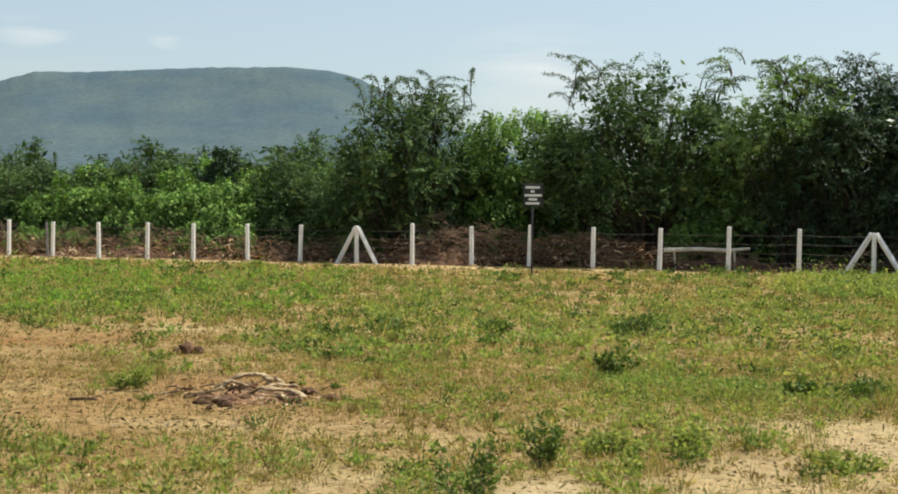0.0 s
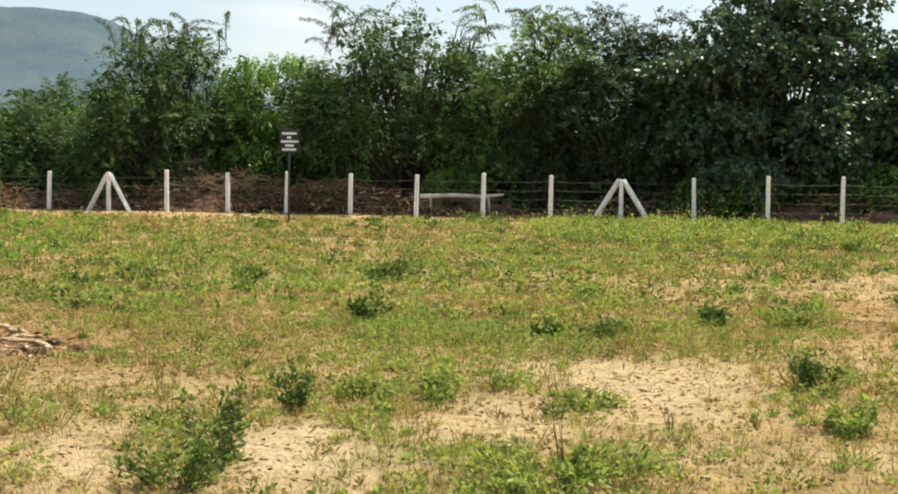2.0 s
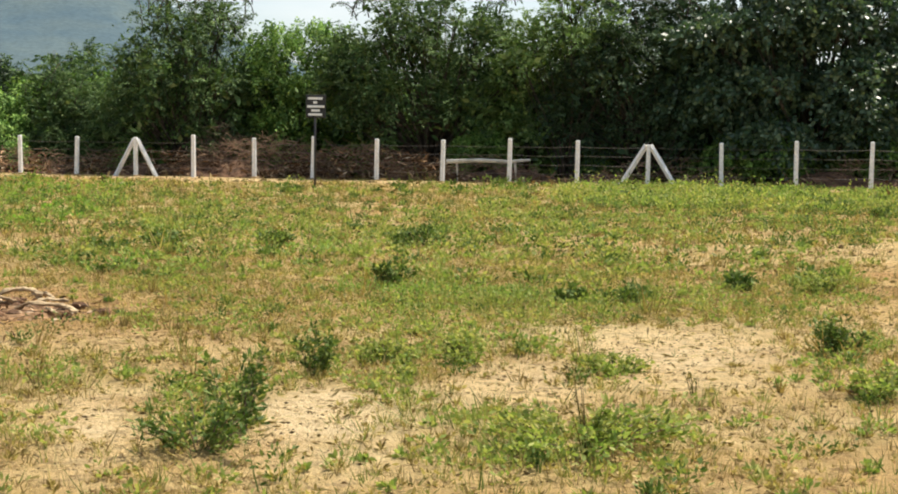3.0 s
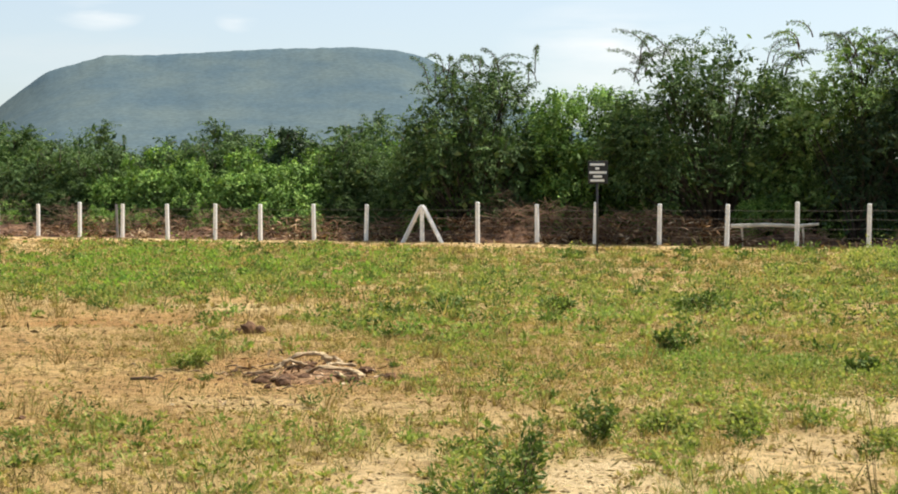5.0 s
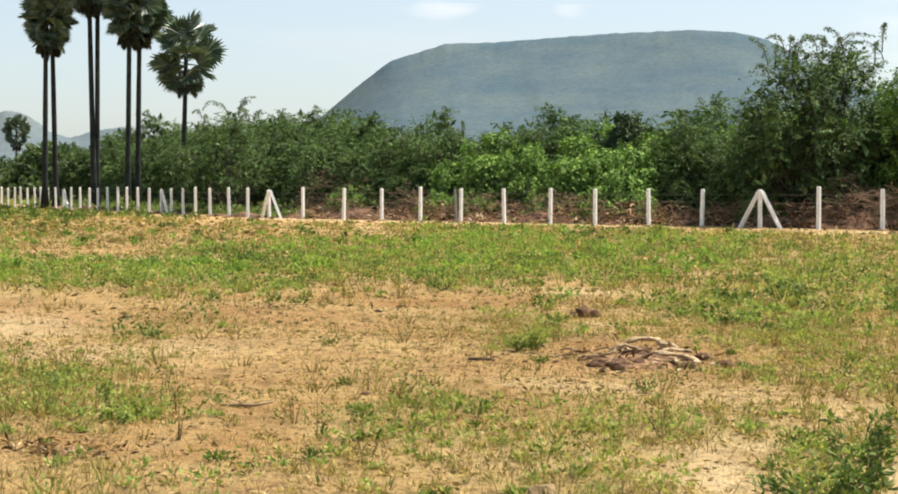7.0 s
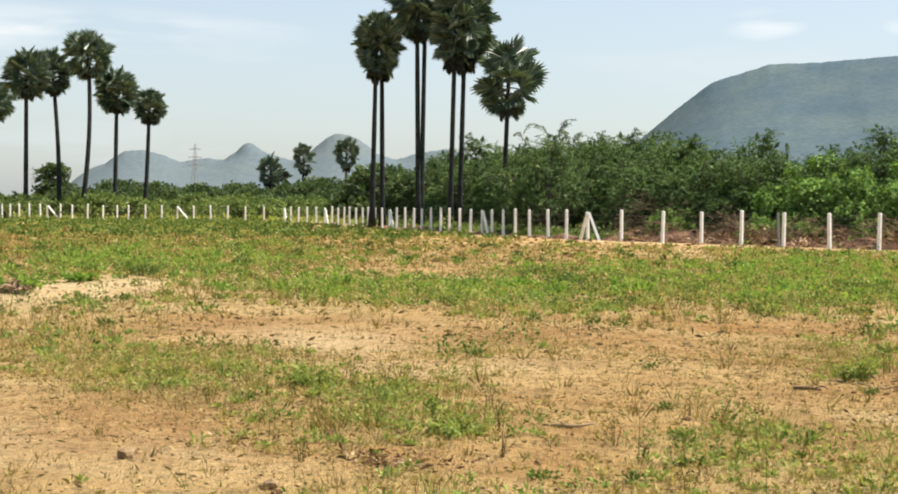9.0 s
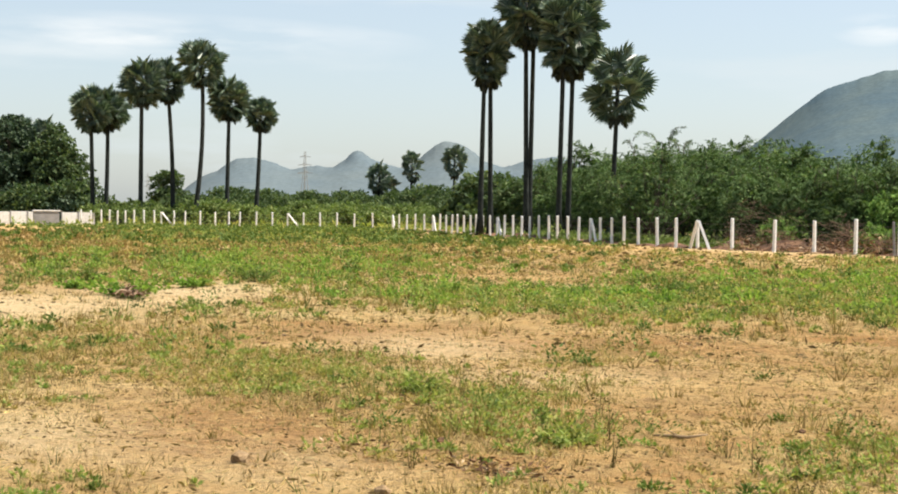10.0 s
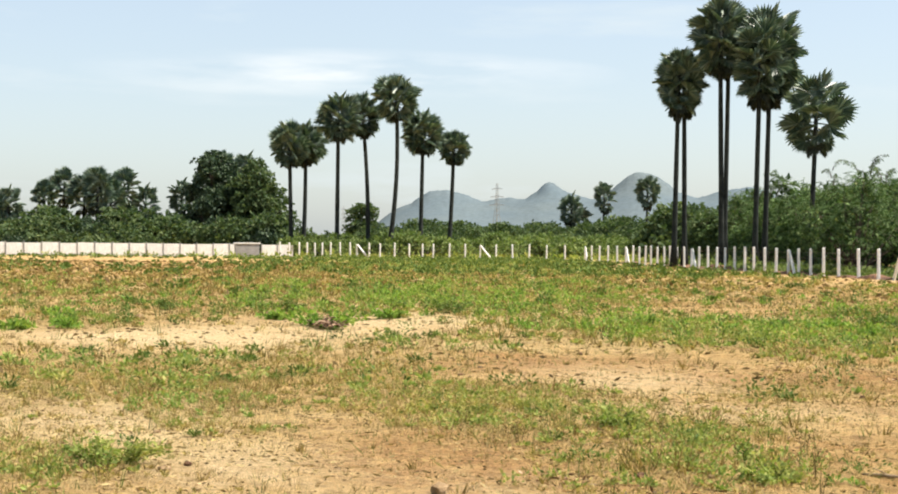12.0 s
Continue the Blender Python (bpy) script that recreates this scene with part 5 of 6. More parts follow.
def weeds(name, n, d0, d1, a0, a1, per, size, height, mat, seed, label, category, dry=False, power=1.9, outside=False, blade=False, fade=None):
    """Small plants strewn over part of the field, thicker where the soil is covered."""
    r = np.random.default_rng(seed)
    x, y = scatter(n, d0, d1, a0, a1, r, outside)
    c = cover(x, y)
    chance = (0.28 + 0.55 * np.exp(-((c - 0.42) / 0.28) ** 2)) if dry else np.clip(c * 1.2 - 0.08, 0, 1) ** power
    if not dry and d1 <= 80:                         # they stand in clumps
        k = 79 if mat is M_DRAB else 77
        chance = chance * np.clip(0.3 + 1.5 * sway(x, y, k, 0.03 * d0 ** 1.2) + 0.5 * sway(x, y, k + 5, 0.012 * d0 ** 1.2), 0.02, 1.5)
    if fade is not None:                            # thins out towards this bearing
        chance = chance * np.clip((fade - np.degrees(np.arctan2(x, y))) / 22, 0, 1)
    if dry and d1 < 80:                             # hardly any on the open sand
        chance = chance * np.clip(1 - 0.8 * patch_sum(x, y, PALE), 0.1, 1)
    keep = r.random(len(x)) < chance
    x, y, c = x[keep], y[keep], c[keep]
    tall = height * r.uniform(0.25, 1.0, len(x)) * np.where(r.random(len(x)) < 0.08, 2.2, 1.0) * (0.55 + 0.6 * c) * (1 + 0.5 * np.clip(sway(x, y, seed, 2.0), -0.6, 1))
    wide = tall * r.uniform(0.8, 2.2, len(x))
    m = len(x)
    px = np.repeat(np.stack([x, y, ground_z(x, y)], 1), per, 0)
    t = r.random(m * per)
    off = r.normal(size=(m * per, 2)) * 0.5
    base = px.copy()
    if dry or blade:
        base[:, :2] += off * np.repeat(wide, per)[:, None] * 0.35
        axis = np.concatenate([off * 0.7, np.ones((m * per, 1))], 1) + r.normal(size=(m * per, 3)) * 0.25
        v, k = blades(base, axis, np.repeat(tall, per) * r.uniform(0.5, 1.4, m * per), size[1] * r.uniform(0.7, 1.4, m * per), r, True)
    else:
        base[:, :2] += off * np.repeat(wide, per)[:, None] * (0.35 + 0.5 * t)[:, None]
        base[:, 2] += np.repeat(tall, per) * t * 0.85
        axis = np.concatenate([off, 0.25 + 0.5 * r.random((m * per, 1))], 1) + r.normal(size=(m * per, 3)) * 0.35
        s = r.uniform(0.6, 1.4, m * per)
        v, k = blades(base, axis, size[0] * s, size[1] * s, r)
    tagged(part(name, fast_mesh(name, v, k), mat), label, category, kind="stuff")


weeds("grass", 20000, 5.5, 17, -61, 31, 14, (0.1, 0.006), 0.125, M_GRASS, 310, "thin green grass growing in patches on the sand", "grass", power=1.4, blade=True)
weeds("grass", 20000, 17, 48, -61, 31, 12, (0.1, 0.015), 0.15, M_GRASS, 311, "thin green grass growing in patches on the sand", "grass", power=1.8, blade=True)
weeds("weeds", 19000, 5.5, 15, -61, 31, 28, (0.036, 0.018), 0.105, M_WEED, 301, "low green weeds strewn over the sandy field", "weeds")
weeds("weeds", 11500, 15, 30, -61, 31, 32, (0.06, 0.03), 0.15, M_WEED, 302, "low green weeds strewn over the sandy field", "weeds")
weeds("weeds", 8000, 30, 72, -61, 31, 34, (0.09, 0.045), 0.17, M_WEED, 303, "low green weeds in the middle of the field", "weeds")
weeds("weeds", 6200, 24, 60, -61, -4, 40, (0.085, 0.04), 0.26, M_LUSH, 316, "thick bright green weeds growing in a band across the field", "weeds", power=2.3)
weeds("weeds", 2600, 32, 48, 13, 31, 40, (0.085, 0.04), 0.3, M_WEED, 320, "taller pale weeds growing along the foot of the fence", "weeds", power=0.9)
weeds("weeds", 10000, 72, 150, -61, -24, 14, (0.13, 0.055), 0.16, M_WEED, 304, "low green weeds at the far end of the field", "weeds")
weeds("weeds", 15000, 100, 330, -62, -24, 8, (0.42, 0.16), 0.55, M_WEED, 307, "rough green grass of the plain beyond the fences", "grass", outside=True, power=0.5)
weeds("grass", 14000, 68, 118, -34, -21, 9, (0.25, 0.12), 0.45, M_MEADOW, 315, "bright green grass along the outside of the side fence", "grass", outside=True, power=0.2)
weeds("tall_grass", 4200, 5.5, 22, -61, 31, 4, (0.1, 0.006), 0.2, M_DARKWEED, 308, "thin upright green stalks among the weeds", "grass", True)
weeds("tall_grass", 6000, 22, 60, -61, 31, 5, (0.1, 0.016), 0.34, M_DARKWEED, 309, "thin upright green stalks among the weeds", "grass", True)
weeds("weed_tufts", 650, 5.5, 15, -61, 31, 80, (0.034, 0.014), 0.17, M_DARKWEED, 312, "scattered darker weed tufts on the field", "weeds", power=0.7)
weeds("weed_tufts", 2900, 15, 36, -61, 31, 60, (0.06, 0.026), 0.28, M_DARKWEED, 313, "scattered darker weed tufts on the field", "weeds", power=0.9)
weeds("weed_tufts", 3000, 70, 150, -61, -24, 26, (0.2, 0.1), 0.34, M_DARKWEED, 317, "scattered darker weed tufts at the far end of the field", "weeds", power=0.6)
weeds("weed_tufts", 2200, 36, 75, -61, 31, 40, (0.12, 0.06), 0.3, M_DARKWEED, 314, "scattered darker weed tufts on the field", "weeds", power=0.9)
weeds("withered_weeds", 19000, 42, 112, -61, -24, 12, (0.1, 0.06), 0.17, M_BROWNWEED, 318, "withered brown weeds on the far part of the field", "weeds", True, fade=-28)
weeds("withered_weeds", 3000, 9, 40, -61, 31, 14, (0.1, 0.012), 0.22, M_BROWNWEED, 319, "withered brown weeds among the green", "weeds", True)
weeds("withered_weeds", 24000, 5.5, 19, -61, 31, 14, (0.034, 0.013), 0.065, M_DRAB, 325, "drab olive dried weeds lying over the soil", "weeds", power=0.55)
weeds("withered_weeds", 7000, 19, 46, -61, 31, 16, (0.075, 0.03), 0.10, M_DRAB, 326, "drab olive dried weeds lying over the soil", "weeds", power=0.6)
weeds("withered_weeds", 12000, 46, 80, -61, 5, 14, (0.12, 0.05), 0.12, M_DRAB, 327, "drab olive dried weeds near the fence", "weeds", power=0.4)
weeds("dry_grass", 26000, 5.5, 18, -61, 31, 6, (0.1, 0.0055), 0.10, M_STRAW, 305, "short dry straw-coloured grass", "grass", True)
weeds("dry_grass", 60000, 18, 60, -61, 31, 5, (0.1, 0.013), 0.15, M_STRAW, 306, "short dry straw-coloured grass", "grass", True)


def litter(n, d0, d1, size, mat, seed, label):
    """Bits of dry leaf and stalk that lie on the soil."""
    r = np.random.default_rng(seed)
    x, y = scatter(n, d0, d1, -61, 31, r)
    keep = r.random(len(x)) < 0.25 + 0.75 * np.clip(0.5 + 0.8 * sway(x, y, seed, 2.2), 0, 1)
    x, y = x[keep], y[keep]
    base = np.stack([x, y, ground_z(x, y) + 0.006 + r.uniform(0, 0.012, len(x))], 1)
    axis = r.normal(size=base.shape) * (1, 1, 0.25)
    s = r.uniform(0.4, 1.6, len(x))
    v, k = blades(base, axis, size[0] * s, size[1] * s, r)
    v[:, 2] = np.maximum(v[:, 2], -0.02)
    tagged(part("litter", fast_mesh("litter", v, k), mat), label, "litter", kind="stuff")


litter(30000, 5.5, 16, (0.03, 0.011), M_LITTER, 321, "brown bits of dead leaf and stalk on the soil")
litter(17000, 16, 40, (0.09, 0.03), M_LITTER, 322, "brown bits of dead leaf and stalk on the soil")
litter(22000, 40, 115, (0.26, 0.10), M_LITTER, 324, "brown bits of dead stalk among the far weeds")
litter(24000, 5.5, 20, (0.06, 0.012), M_STRAW, 323, "pale bits of straw on the soil")


def gravel(n, d0, d1, size, mat, seed, label):
    """Crumbs of soil and small stones, as four-sided lumps."""
    r = np.random.default_rng(seed)
    x, y = scatter(n, d0, d1, -61, 31, r)
    keep = r.random(len(x)) < (1 - 0.7 * cover(x, y)) * np.clip(0.5 + 0.7 * sway(x, y, seed, 3.0), 0.1, 1)
    x, y = x[keep], y[keep]
    c = np.stack([x, y, ground_z(x, y)], 1)
    s = size * r.uniform(0.4, 1.0, len(x)) ** 1.5 * np.where(r.random(len(x)) < 0.04, 1.9, 1.0)
    a = r.uniform(0, 6.28, len(x))
    corner = [c + np.stack([np.cos(a + k * 2.094) * s, np.sin(a + k * 2.094) * s, -0.2 * s], 1) for k in range(3)]
    top = c + np.stack([r.normal(size=len(x)) * 0.2 * s, r.normal(size=len(x)) * 0.2 * s, s * r.uniform(0.3, 0.65, len(x))], 1)
    tris = [np.stack([corner[k], corner[(k + 1) % 3], top], 1) for k in range(3)]
    tagged(part("gravel", fast_mesh("gravel", np.concatenate(tris).reshape(-1, 3), 3), mat), label, "gravel", kind="stuff")


gravel(46000, 5.5, 16, 0.02, M_SOIL, 331, "brown crumbs of soil on the bare ground")
gravel(5000, 5.5, 22, 0.02, M_STONE, 332, "small pale stones on the bare ground")
gravel(24000, 16, 45, 0.035, M_SOIL, 333, "brown crumbs of soil on the bare ground")


def weed_bush(place, w, h, seed, mat, label, leaves=420, size=(0.05, 0.02), upright=0.8):
    """A leafy weed with thin stems."""
    r, g = random.Random(seed), np.random.default_rng(seed)
    z = float(ground_z(np.array([place[0]]), np.array([place[1]]))[0])
    t = thing("weed_bush", (place[0], place[1], z), label, "weed", "field weeds")
    stems, at, ax = [], [], []
    n = max(3, int(w * 20)) if mat is M_PURPLE else max(7, int(w * 26))
    for k in range(n):
        a, q = r.uniform(0, 6.28), math.sqrt(r.random())
        d = Vector((math.cos(a) * q * w * 0.5, math.sin(a) * q * w * 0.5, h * (1 - 0.5 * q * q) * r.uniform(0.6, 1.1)))
        pts = [Vector((d.x * 0.25, d.y * 0.25, -0.02)), Vector((d.x * 0.6, d.y * 0.6, d.z * 0.55)), d]
        stems.append(tube(pts, [0.004, 0.003, 0.0015], 3))
        for _ in range(max(4, leaves // n)):
            u = r.uniform(0.12, 1.02)
            p = pts[0].lerp(pts[1], u * 2) if u < 0.5 else pts[1].lerp(pts[2], u * 2 - 1)
            at.append(p)
            ax.append(Vector((d.x, d.y, h * 0.3)) * 0.6 + Vector((r.gauss(0, 1), r.gauss(0, 1), r.gauss(0.2, 0.7))) * 0.25)
    at, ax = np.array([tuple(p) for p in at]), np.array([tuple(p) for p in ax])
    at += g.normal(size=at.shape) * 0.02
    at[:, 2] = np.maximum(at[:, 2], 0.01)
    s = g.uniform(0.6, 1.4, len(at))
    tagged(part("stalk", mesh_of("stalk", *join(stems)), M_PURPLE if mat is M_PURPLE else M_STICK, t), kind="stuff")
    part("foliage", fast_mesh("foliage", blades(at, ax, size[0] * s, size[1] * s, g)[0], 4), mat, t)


GREEN_BUSH = "leafy green weed bush standing in the sand"
DARK_BUSH = "small dark weed bush in the grass"
DRY_BUSH = "withered brown weed with a few leaves"
rb = random.Random(61)
for k, (x, y, w, h) in enumerate(((-0.12, 7.05, 0.75, 0.28), (0.06, 7.45, 0.5, 0.46), (1.75, 6.95, 1.15, 0.24), (4.3, 9.75, 0.5, 0.26), (3.95, 8.3, 0.5, 0.2), (2.55, 9.3, 0.5, 0.12), (1.68, 9.95, 0.5, 0.25),
                                  (-8.3, 6.1, 0.75, 0.22), (-6.9, 10.2, 0.7, 0.2), (-4.6, 8.6, 0.45, 0.15), (5.9, 13.8, 0.7, 0.22), (-2.95, 13.3, 0.45, 0.25), (1.1, 9.9, 0.55, 0.2), (0.55, 9.4, 0.4, 0.35))):
    weed_bush((x, y), w, h, 400 + k, M_DARKWEED if h > 0.25 else M_WEED, GREEN_BUSH, int((700 if k < 2 else 1500) * w + 120), (0.042, 0.018))
for k, (x, y, w, h) in enumerate(((2.72, 20.9, 0.85, 0.42), (2.55, 21.1, 0.5, 0.34), (3.14, 13.0, 0.28, 0.32), (3.66, 13.15, 0.42, 0.28), (5.25, 14.15, 0.3, 0.3), (1.67, 14.9, 0.34, 0.5), (13.9, 32.0, 0.7, 0.45), (13.0, 27.6, 0.5, 0.4),
                                  (-0.9, 20.4, 0.55, 0.4), (-1.6, 19.6, 0.4, 0.36), (0.6, 20.9, 0.45, 0.34), (-11.8, 27.0, 0.6, 0.4), (-20.6, 24.2, 0.9, 0.5), (-23.9, 22.5, 0.7, 0.42), (-25.9, 20.6, 0.6, 0.4))):
    weed_bush((x, y), w * (1.35 if k > 1 else 1.05), h * 0.72, 430 + k, M_DARKWEED, DARK_BUSH, int(600 * w + 160), (0.065, 0.03))
for k, (x, y, w, h) in enumerate(((-19.35, 19.27, 1.50, 0.60), (-21.16, 19.56, 0.70, 0.32), (-22.03, 15.42, 0.75, 0.40), (-20.33, 22.00, 0.80, 0.35), (-21.97, 14.15, 0.70, 0.30), (-12.12, 25.14, 0.90, 0.42), (-10.57, 23.69, 0.70, 0.30), (-9.53, 24.63, 0.80, 0.35))):
    weed_bush((x, y), w * 1.1, h * 0.62, 455 + k, M_LUSH, "thick bright green weed bush in the field", int(520 * w + 160), (0.085, 0.042))
for k, (x, y, w, h) in enumerate(((-5.66, 8.5, 0.2, 0.3), (-5.5, 8.6, 0.14, 0.36), (-4.0, 8.1, 0.12, 0.3), (-3.6, 9.0, 0.14, 0.26), (-6.3, 10.0, 0.16, 0.34), (2.2, 9.0, 0.2, 0.2), (2.85, 8.5, 0.22, 0.2), (1.75, 6.8, 0.3, 0.5), (-3.2, 8.4, 0.14, 0.34), (-4.9, 7.2, 0.2, 0.22),
                                  (-7.9, 9.4, 0.22, 0.25), (-6.9, 8.9, 0.2, 0.22), (-2.6, 7.6, 0.18, 0.25), (-1.1, 8.8, 0.2, 0.3), (-4.4, 8.9, 0.1, 0.42), (-5.0, 9.9, 0.14, 0.4))):
    weed_bush((x, y), w, h, 470 + k, M_PURPLE, DRY_BUSH, 60, (0.026, 0.009))


# ---- wood, stones and clods on the ground ----
def stone(place, size, seed, mat, name="stone", label="small pale stone lying on the sand"):
    r = random.Random(seed)
    bm = bmesh.new()
    bmesh.ops.create_icosphere(bm, subdivisions=2, radius=1.0)
    for v in bm.verts:
        q = 1 + 0.35 * noise.noise(v.co * 1.4 + Vector((seed * 3.1, 0, 0))) + 0.22 * noise.noise(v.co * 4 + Vector((0, seed, 0)))
        v.co = Vector((v.co.x * q * size[0], v.co.y * q * size[1], v.co.z * q * size[2]))
    ob = part(name, bm, mat)
    z = float(ground_z(np.array([place[0]]), np.array([place[1]]))[0])
    ob.matrix_basis = pose(place[0], place[1], z + size[2] * 0.45, 0, 0, r.uniform(0, 360))
    return tagged(ob, label, "stone" if mat is M_STONE else "clod", "stones on the field")


stone((-3.16, 17.2), (0.10, 0.09, 0.10), 1, M_CLOD, "clod", "dark red lump of earth in the grass")
stone((-3.02, 17.16), (0.08, 0.07, 0.06), 11, M_CLOD, "clod", "dark red lump of earth in the grass")
stone((-3.27, 17.12), (0.07, 0.06, 0.05), 12, M_CLOD, "clod", "dark red lump of earth in the grass")
stone((-5.23, 8.05), (0.045, 0.04, 0.035), 2, M_CLOD, "clod", "dark red lump of earth in the sand")
stone((-1.46, 6.98), (0.1, 0.08, 0.055), 3, M_STONE, label="brown rounded stone in the grass")
stone((-22.1, 20.4), (0.22, 0.16, 0.1), 4, M_STONE, label="broad pale stone at the track's edge")
stone((-21.5, 22.9), (0.15, 0.12, 0.08), 5, M_STONE, label="pale stone at the track's edge")
stone((-23.7, 18.2), (0.16, 0.12, 0.08), 6, M_STONE, label="pale stone at the track's edge")
stone((-4.62, 6.5), (0.055, 0.05, 0.035), 7, M_STONE)
stone((-5.95, 6.85), (0.06, 0.05, 0.05), 8, M_STONE)
rs = random.Random(91)
for k in range(70):
    az, d = rs.uniform(-58, 28), rs.uniform(7, 26)
    p = bearing(az, d)
    q = rs.uniform(0.008, 0.024) * (1 + d / 22)
    dark = rs.random() < 0.45
    stone((p.x, p.y), (q * rs.uniform(0.9, 1.6), q, q * rs.uniform(0.5, 0.8)), 20 + k, M_CLOD if dark else M_STONE, "clod" if dark else "stone",
          "crumb of dark earth on the sand" if dark else "small pale stone lying on the sand")


def limb(name, place, pts, rad, label, forks=(), mat=M_LOG, turn=0.0):
    z = float(ground_z(np.array([place[0]]), np.array([place[1]]))[0])
    t = thing(name, (place[0], place[1], z), label, "branch", "dead wood", turn=turn)
    part("stem", mesh_of("stem", *tube(pts, rad, 7), True), mat, t)
    for f, g in forks:
        part("side_branch", mesh_of("side_branch", *tube(f, g, 5), True), mat, t)


def mound(place, w, dp, h, seed):
    verts, faces = [(0, 0, h)], []
    for i in range(1, 7):
        for k in range(20):
            a, q = 2 * math.pi * k / 20, i / 6
            n = noise.noise((math.cos(a) * q * 2 + seed, math.sin(a) * q * 2, i * 0.3))
            verts.append((math.cos(a) * q * w / 2 * (1 + 0.2 * n), math.sin(a) * q * dp / 2 * (1 + 0.2 * n), h * (1 - q * q) * (1 + 0.5 * n) - (0.04 if i == 6 else 0)))
    for k in range(20):
        faces.append((0, 1 + k, 1 + (k + 1) % 20))
    for i in range(5):
        for k in range(20):
            j = (k + 1) % 20
            faces.append((1 + i * 20 + k, 1 + (i + 1) * 20 + k, 1 + (i + 1) * 20 + j, 1 + i * 20 + j))
    ob = part("earth_mound", mesh_of("earth_mound", verts, faces, True), M_DUG)
    ob.matrix_basis = pose(place[0], place[1], 0)
    tagged(ob, "low mound of dug brown earth under the dead wood", "earth mound")


mound((-1.88, 12.95), 0.9, 1.2, 0.018, 2)


def slab(pts, wide, thick, seed):
    """A gnarled, flattened root along a bent line, with knots and ragged ends."""
    r = random.Random(seed)
    fine = []
    for a, b in zip(pts, pts[1:]):
        for q in (0, 0.34, 0.67):
            fine.append(Vector(a).lerp(Vector(b), q) + Vector((0, r.uniform(-0.012, 0.012), r.uniform(-0.008, 0.008))))
    fine.append(Vector(pts[-1]))
    verts, faces, n = [], [], len(fine)
    for i, p in enumerate(fine):
        d = (fine[min(i + 1, n - 1)] - fine[max(i - 1, 0)]).normalized()
        e = d.cross(Vector((0, 0, 1))).normalized()
        up = e.cross(d)
        w = wide * r.uniform(0.65, 1.2) * (0.45 if i in (0, n - 1) else 1)
        h = thick * r.uniform(0.75, 1.25)
        for k in range(7):
            a = 2 * math.pi * k / 7 + i * 0.15
            q = r.uniform(0.75, 1.2)
            verts.append(p + e * math.cos(a) * w * 0.5 * q + up * math.sin(a) * h * q)
    for i in range(n - 1):
        for k in range(7):
            j = (k + 1) % 7
            faces.append((i * 7 + k, i * 7 + j, i * 7 + 7 + j, i * 7 + 7 + k))
    faces += [tuple(reversed(range(7))), tuple(range(n * 7 - 7, n * 7))]
    return mesh_of("stem", verts, faces)


def dead_root(place, pieces, label):
    z = float(ground_z(np.array([place[0]]), np.array([place[1]]))[0])
    t = thing("dead_root", (place[0], place[1], z + 0.015), label, "root", "dead wood")
    for k, (pts, w, h) in enumerate(pieces):
        part("stem" if k == 0 else "side_branch", slab([(x, y, z * 1.1 + 0.012) for x, y, z in pts], w * 0.6, h * 0.95, 7 * k + len(pts)), M_LOG, t)


dead_root((-1.86, 13.35), [([(-0.30, 0.05, 0.02), (-0.2, 0.02, 0.07), (-0.1, 0, 0.115), (0.0, 0.02, 0.125), (0.1, 0, 0.115), (0.2, -0.04, 0.08)], 0.13, 0.022),
                           ([(0.1, 0.0, 0.10), (0.16, -0.04, 0.06), (0.22, -0.06, 0.02)], 0.08, 0.02), ([(0.16, 0, 0.09), (0.25, -0.04, 0.085), (0.31, -0.1, 0.05)], 0.07, 0.018),
                           ([(-0.22, 0.05, 0.035), (-0.3, 0.03, 0.025), (-0.36, 0.05, 0.012)], 0.05, 0.012)], "bleached crooked root lying on bare soil")
dead_root((-1.62, 12.85), [([(-0.22, 0.08, 0.03), (-0.1, 0.03, 0.08), (0.02, 0.02, 0.075), (0.14, 0, 0.07), (0.24, -0.03, 0.05), (0.32, -0.08, 0.02)], 0.12, 0.02),
                           ([(-0.05, 0.2, 0.09), (0.1, 0.15, 0.1), (0.22, 0.14, 0.08)], 0.09, 0.016), ([(0.05, -0.05, 0.05), (0.12, -0.16, 0.04), (0.2, -0.25, 0.015)], 0.06, 0.014)], "bleached flat piece of root on bare soil")
dead_root((-2.08, 12.8), [([(-0.3, -0.08, 0.012), (-0.2, -0.02, 0.025), (-0.1, 0.0, 0.035), (0.0, 0.04, 0.06), (0.05, 0.07, 0.11)], 0.06, 0.014),
                         ([(0.03, 0.07, 0.11), (0.12, 0.1, 0.115), (0.22, 0.1, 0.07)], 0.09, 0.02)], "forked bleached root on bare soil")
def scraps(x, y, n, w, dp, seed, label):
    """Dark bark, roots and broken bits strewn on the soil."""
    r = np.random.default_rng(seed)
    at = r.normal(size=(n, 3)) * (w, dp, 0.028) + (x, y, 0)
    at[:, 2] = np.abs(at[:, 2]) + 0.012 + ground_z(at[:, 0], at[:, 1])
    k = r.uniform(0.4, 1.3, n) * (1.0 if n > 200 else 0.7)
    tagged(part("debris", fast_mesh("debris", blades(at, r.normal(size=(n, 3)) * (1, 1, 0.35), 0.085 * k, 0.022 * k, r)[0], 4), M_BITS), label, "debris", kind="stuff")


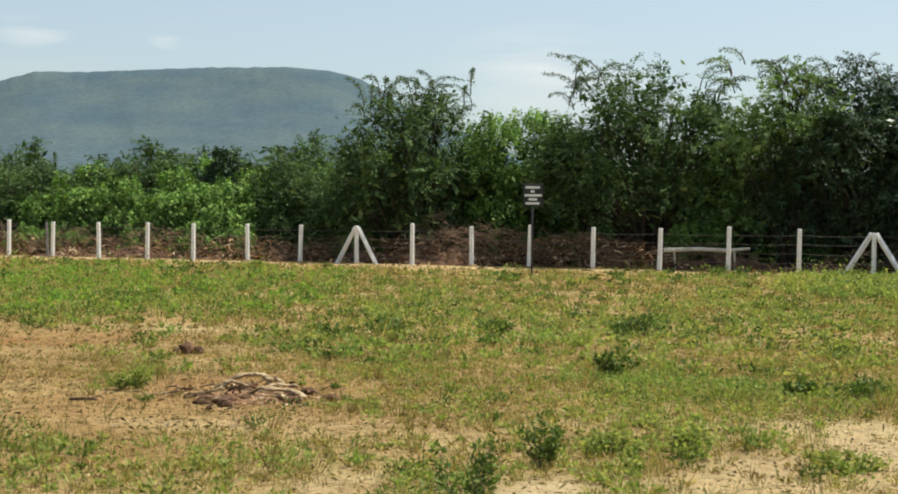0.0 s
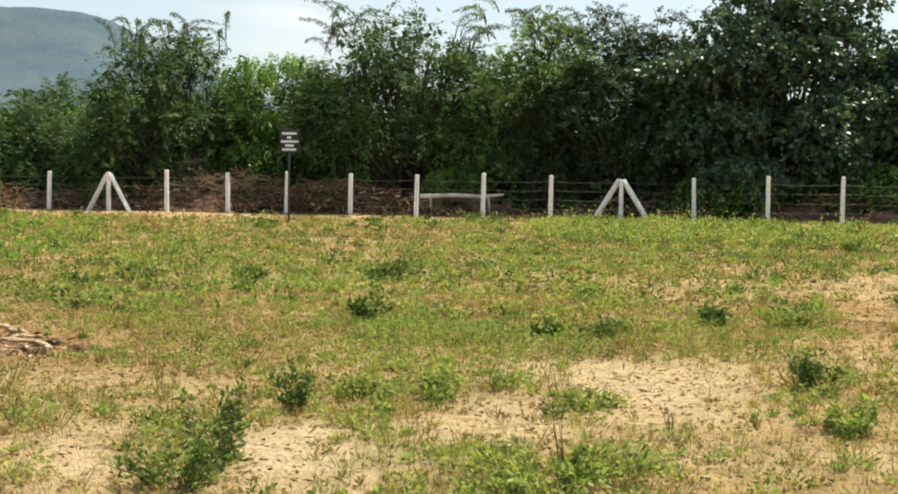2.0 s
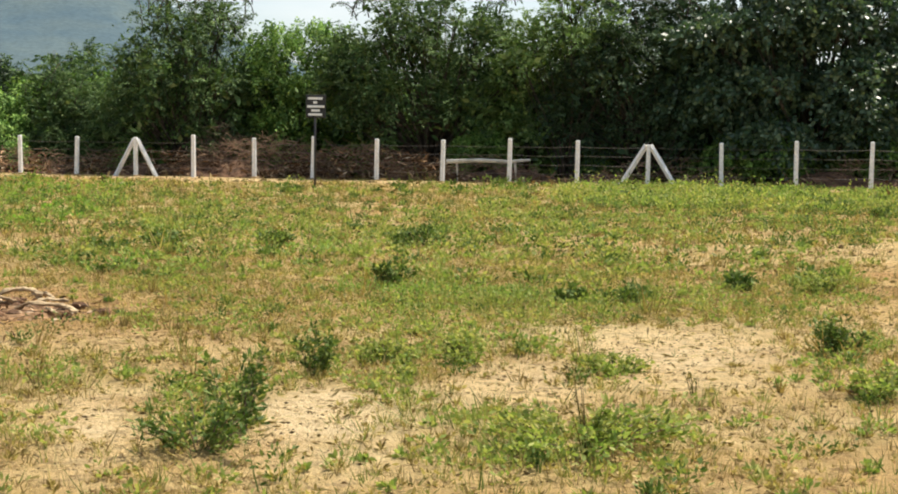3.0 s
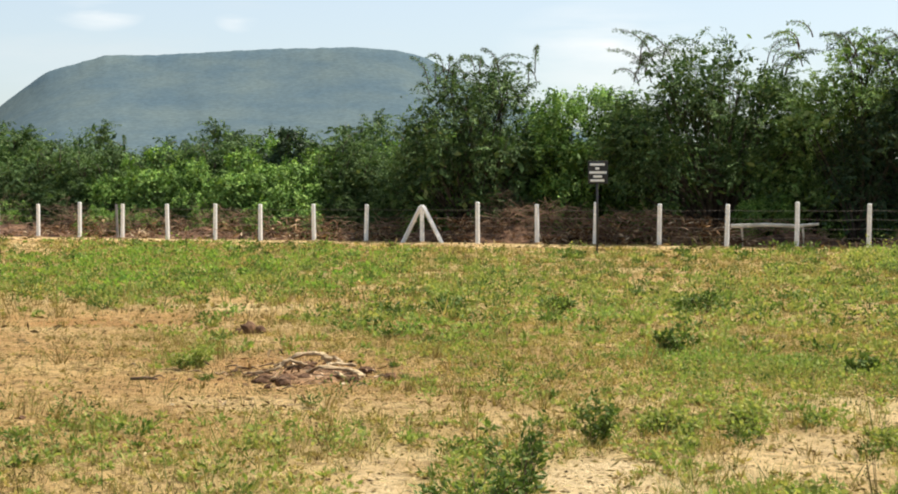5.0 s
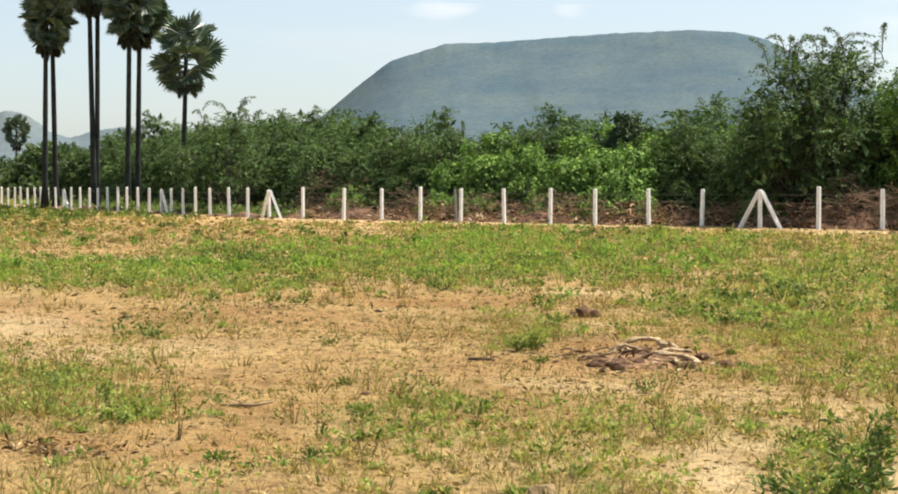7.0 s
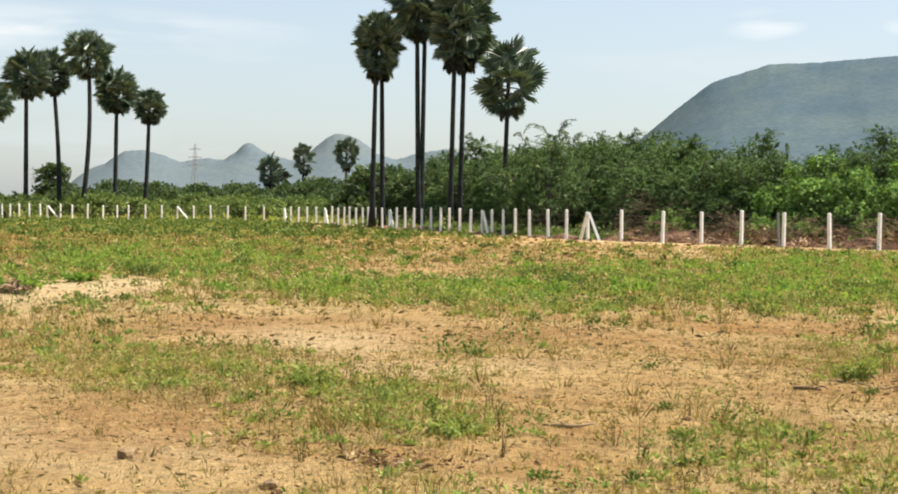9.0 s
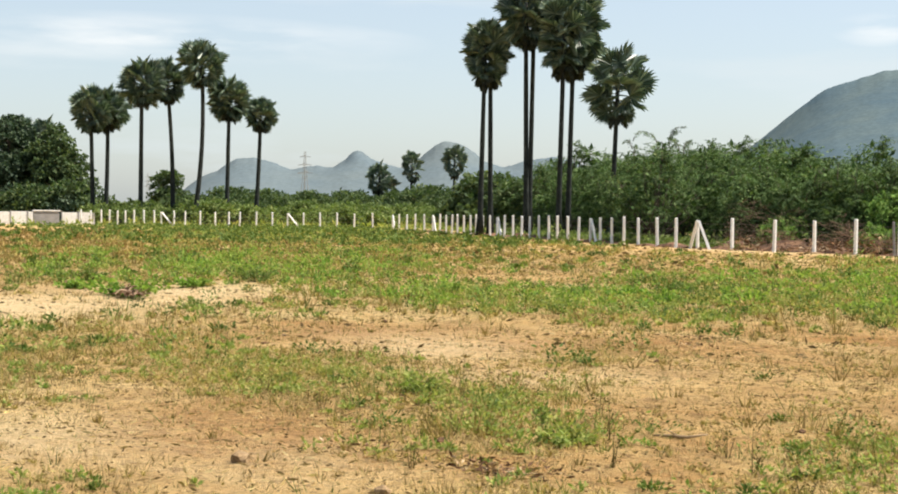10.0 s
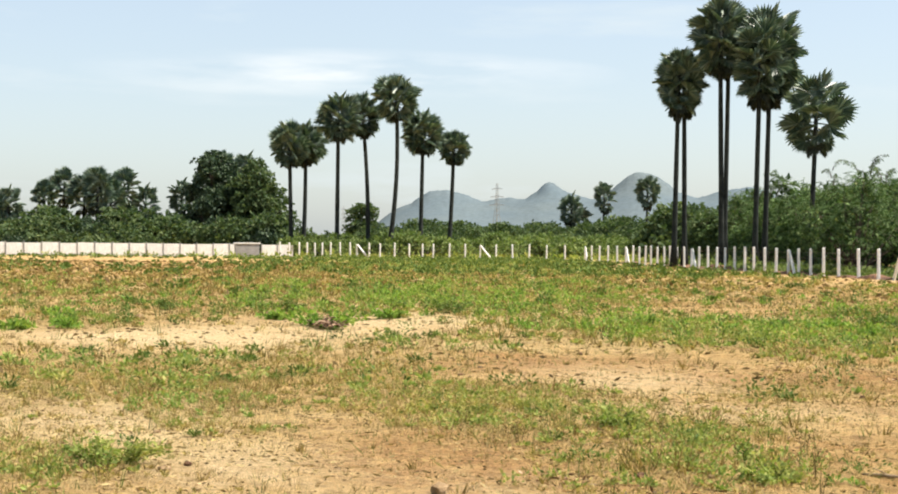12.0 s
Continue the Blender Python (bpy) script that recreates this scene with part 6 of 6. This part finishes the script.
scraps(-1.92, 12.9, 420, 0.42, 0.46, 18, "dark bark and broken bits round the dead roots")
for k, (x, y, n, w, dp) in enumerate(((-4.41, 7.45, 140, 0.22, 0.12), (-5.51, 7.63, 60, 0.16, 0.10), (-4.34, 7.33, 120, 0.22, 0.12), (-1.95, 10.54, 90, 0.25, 0.20), (-6.67, 15.69, 40, 0.15, 0.12), (-7.06, 16.71, 50, 0.25, 0.20))):
    scraps(x, y, n, w, dp, 190 + k, "dark scraps of root and bark on the loosened soil")
rw = random.Random(17)
for k in range(40):
    x, y, w = rw.gauss(-2.0, 0.45), rw.gauss(12.85, 0.55), rw.uniform(0.06, 0.2)
    g, dark = rw.uniform(0.004, 0.011), rw.random() < 0.65
    limb("wood_chip", (x, y), [(-w / 2, 0, 0.03), (-w * 0.1, rw.uniform(-0.02, 0.02), 0.05), (w * 0.2, 0, 0.055), (w / 2, rw.uniform(-0.03, 0.03), 0.03)], [g * 0.5, g, g * 0.8, g * 0.4],
         "broken bit of dark wood on bare soil" if dark else "broken bit of bleached wood on bare soil", mat=M_STICK if dark else M_LOG, turn=rw.uniform(-40, 40))
for k in range(44):
    q = rw.uniform(0.02, 0.06)
    stone((rw.gauss(-1.85, 0.42), rw.gauss(12.9, 0.5)), (q * rw.uniform(1.0, 1.8), q, q * 0.8), 300 + k, M_CLOD, "clod", "dark clod of dug earth beside the dead roots")
limb("fallen_stick", (-4.13, 9.42), [(-0.19, 0, 0.015), (-0.06, 0.02, 0.02), (0.07, 0, 0.024), (0.2, 0.05, 0.05)], [0.008, 0.013, 0.012, 0.005], "pale broken stick on the sand", [([(0.03, 0, 0.02), (-0.12, 0.06, 0.05)], [0.007, 0.003])])
limb("fallen_stick", (-3.2, 12.45), [(-0.12, 0, 0.012), (0.02, 0.01, 0.02), (0.12, 0, 0.012)], [0.012, 0.016, 0.008], "short dark stick on the sand", mat=M_STICK)


def twig_heap(place, w, seed, label):
    r = random.Random(seed)
    t = thing("twig_heap", (place[0], place[1], 0), label, "twig heap", "dead wood", turn=-40)
    pieces = []
    for _ in range(80):
        a = r.uniform(-0.5, 0.5)
        c = Vector((r.gauss(0, w * 0.27), r.gauss(0, 0.14), 0.03 + abs(r.gauss(0, 0.04))))
        d = Vector((math.cos(a), math.sin(a) * 0.8, r.uniform(-0.18, 0.25))) * r.uniform(0.2, 0.55)
        p = [c - d, c + Vector((0, 0, r.uniform(0, 0.06))), c + d]
        for v in p:
            v.z = max(v.z, 0.012)
        pieces.append(tube(p, [0.015, 0.012, 0.006], 4))
    tagged(part("tangle", mesh_of("tangle", *join(pieces)), M_BRUSH, t), kind="stuff")


twig_heap((-19.15, 19.0), 1.9, 3, "small heap of dark dry twigs on the sandy track")
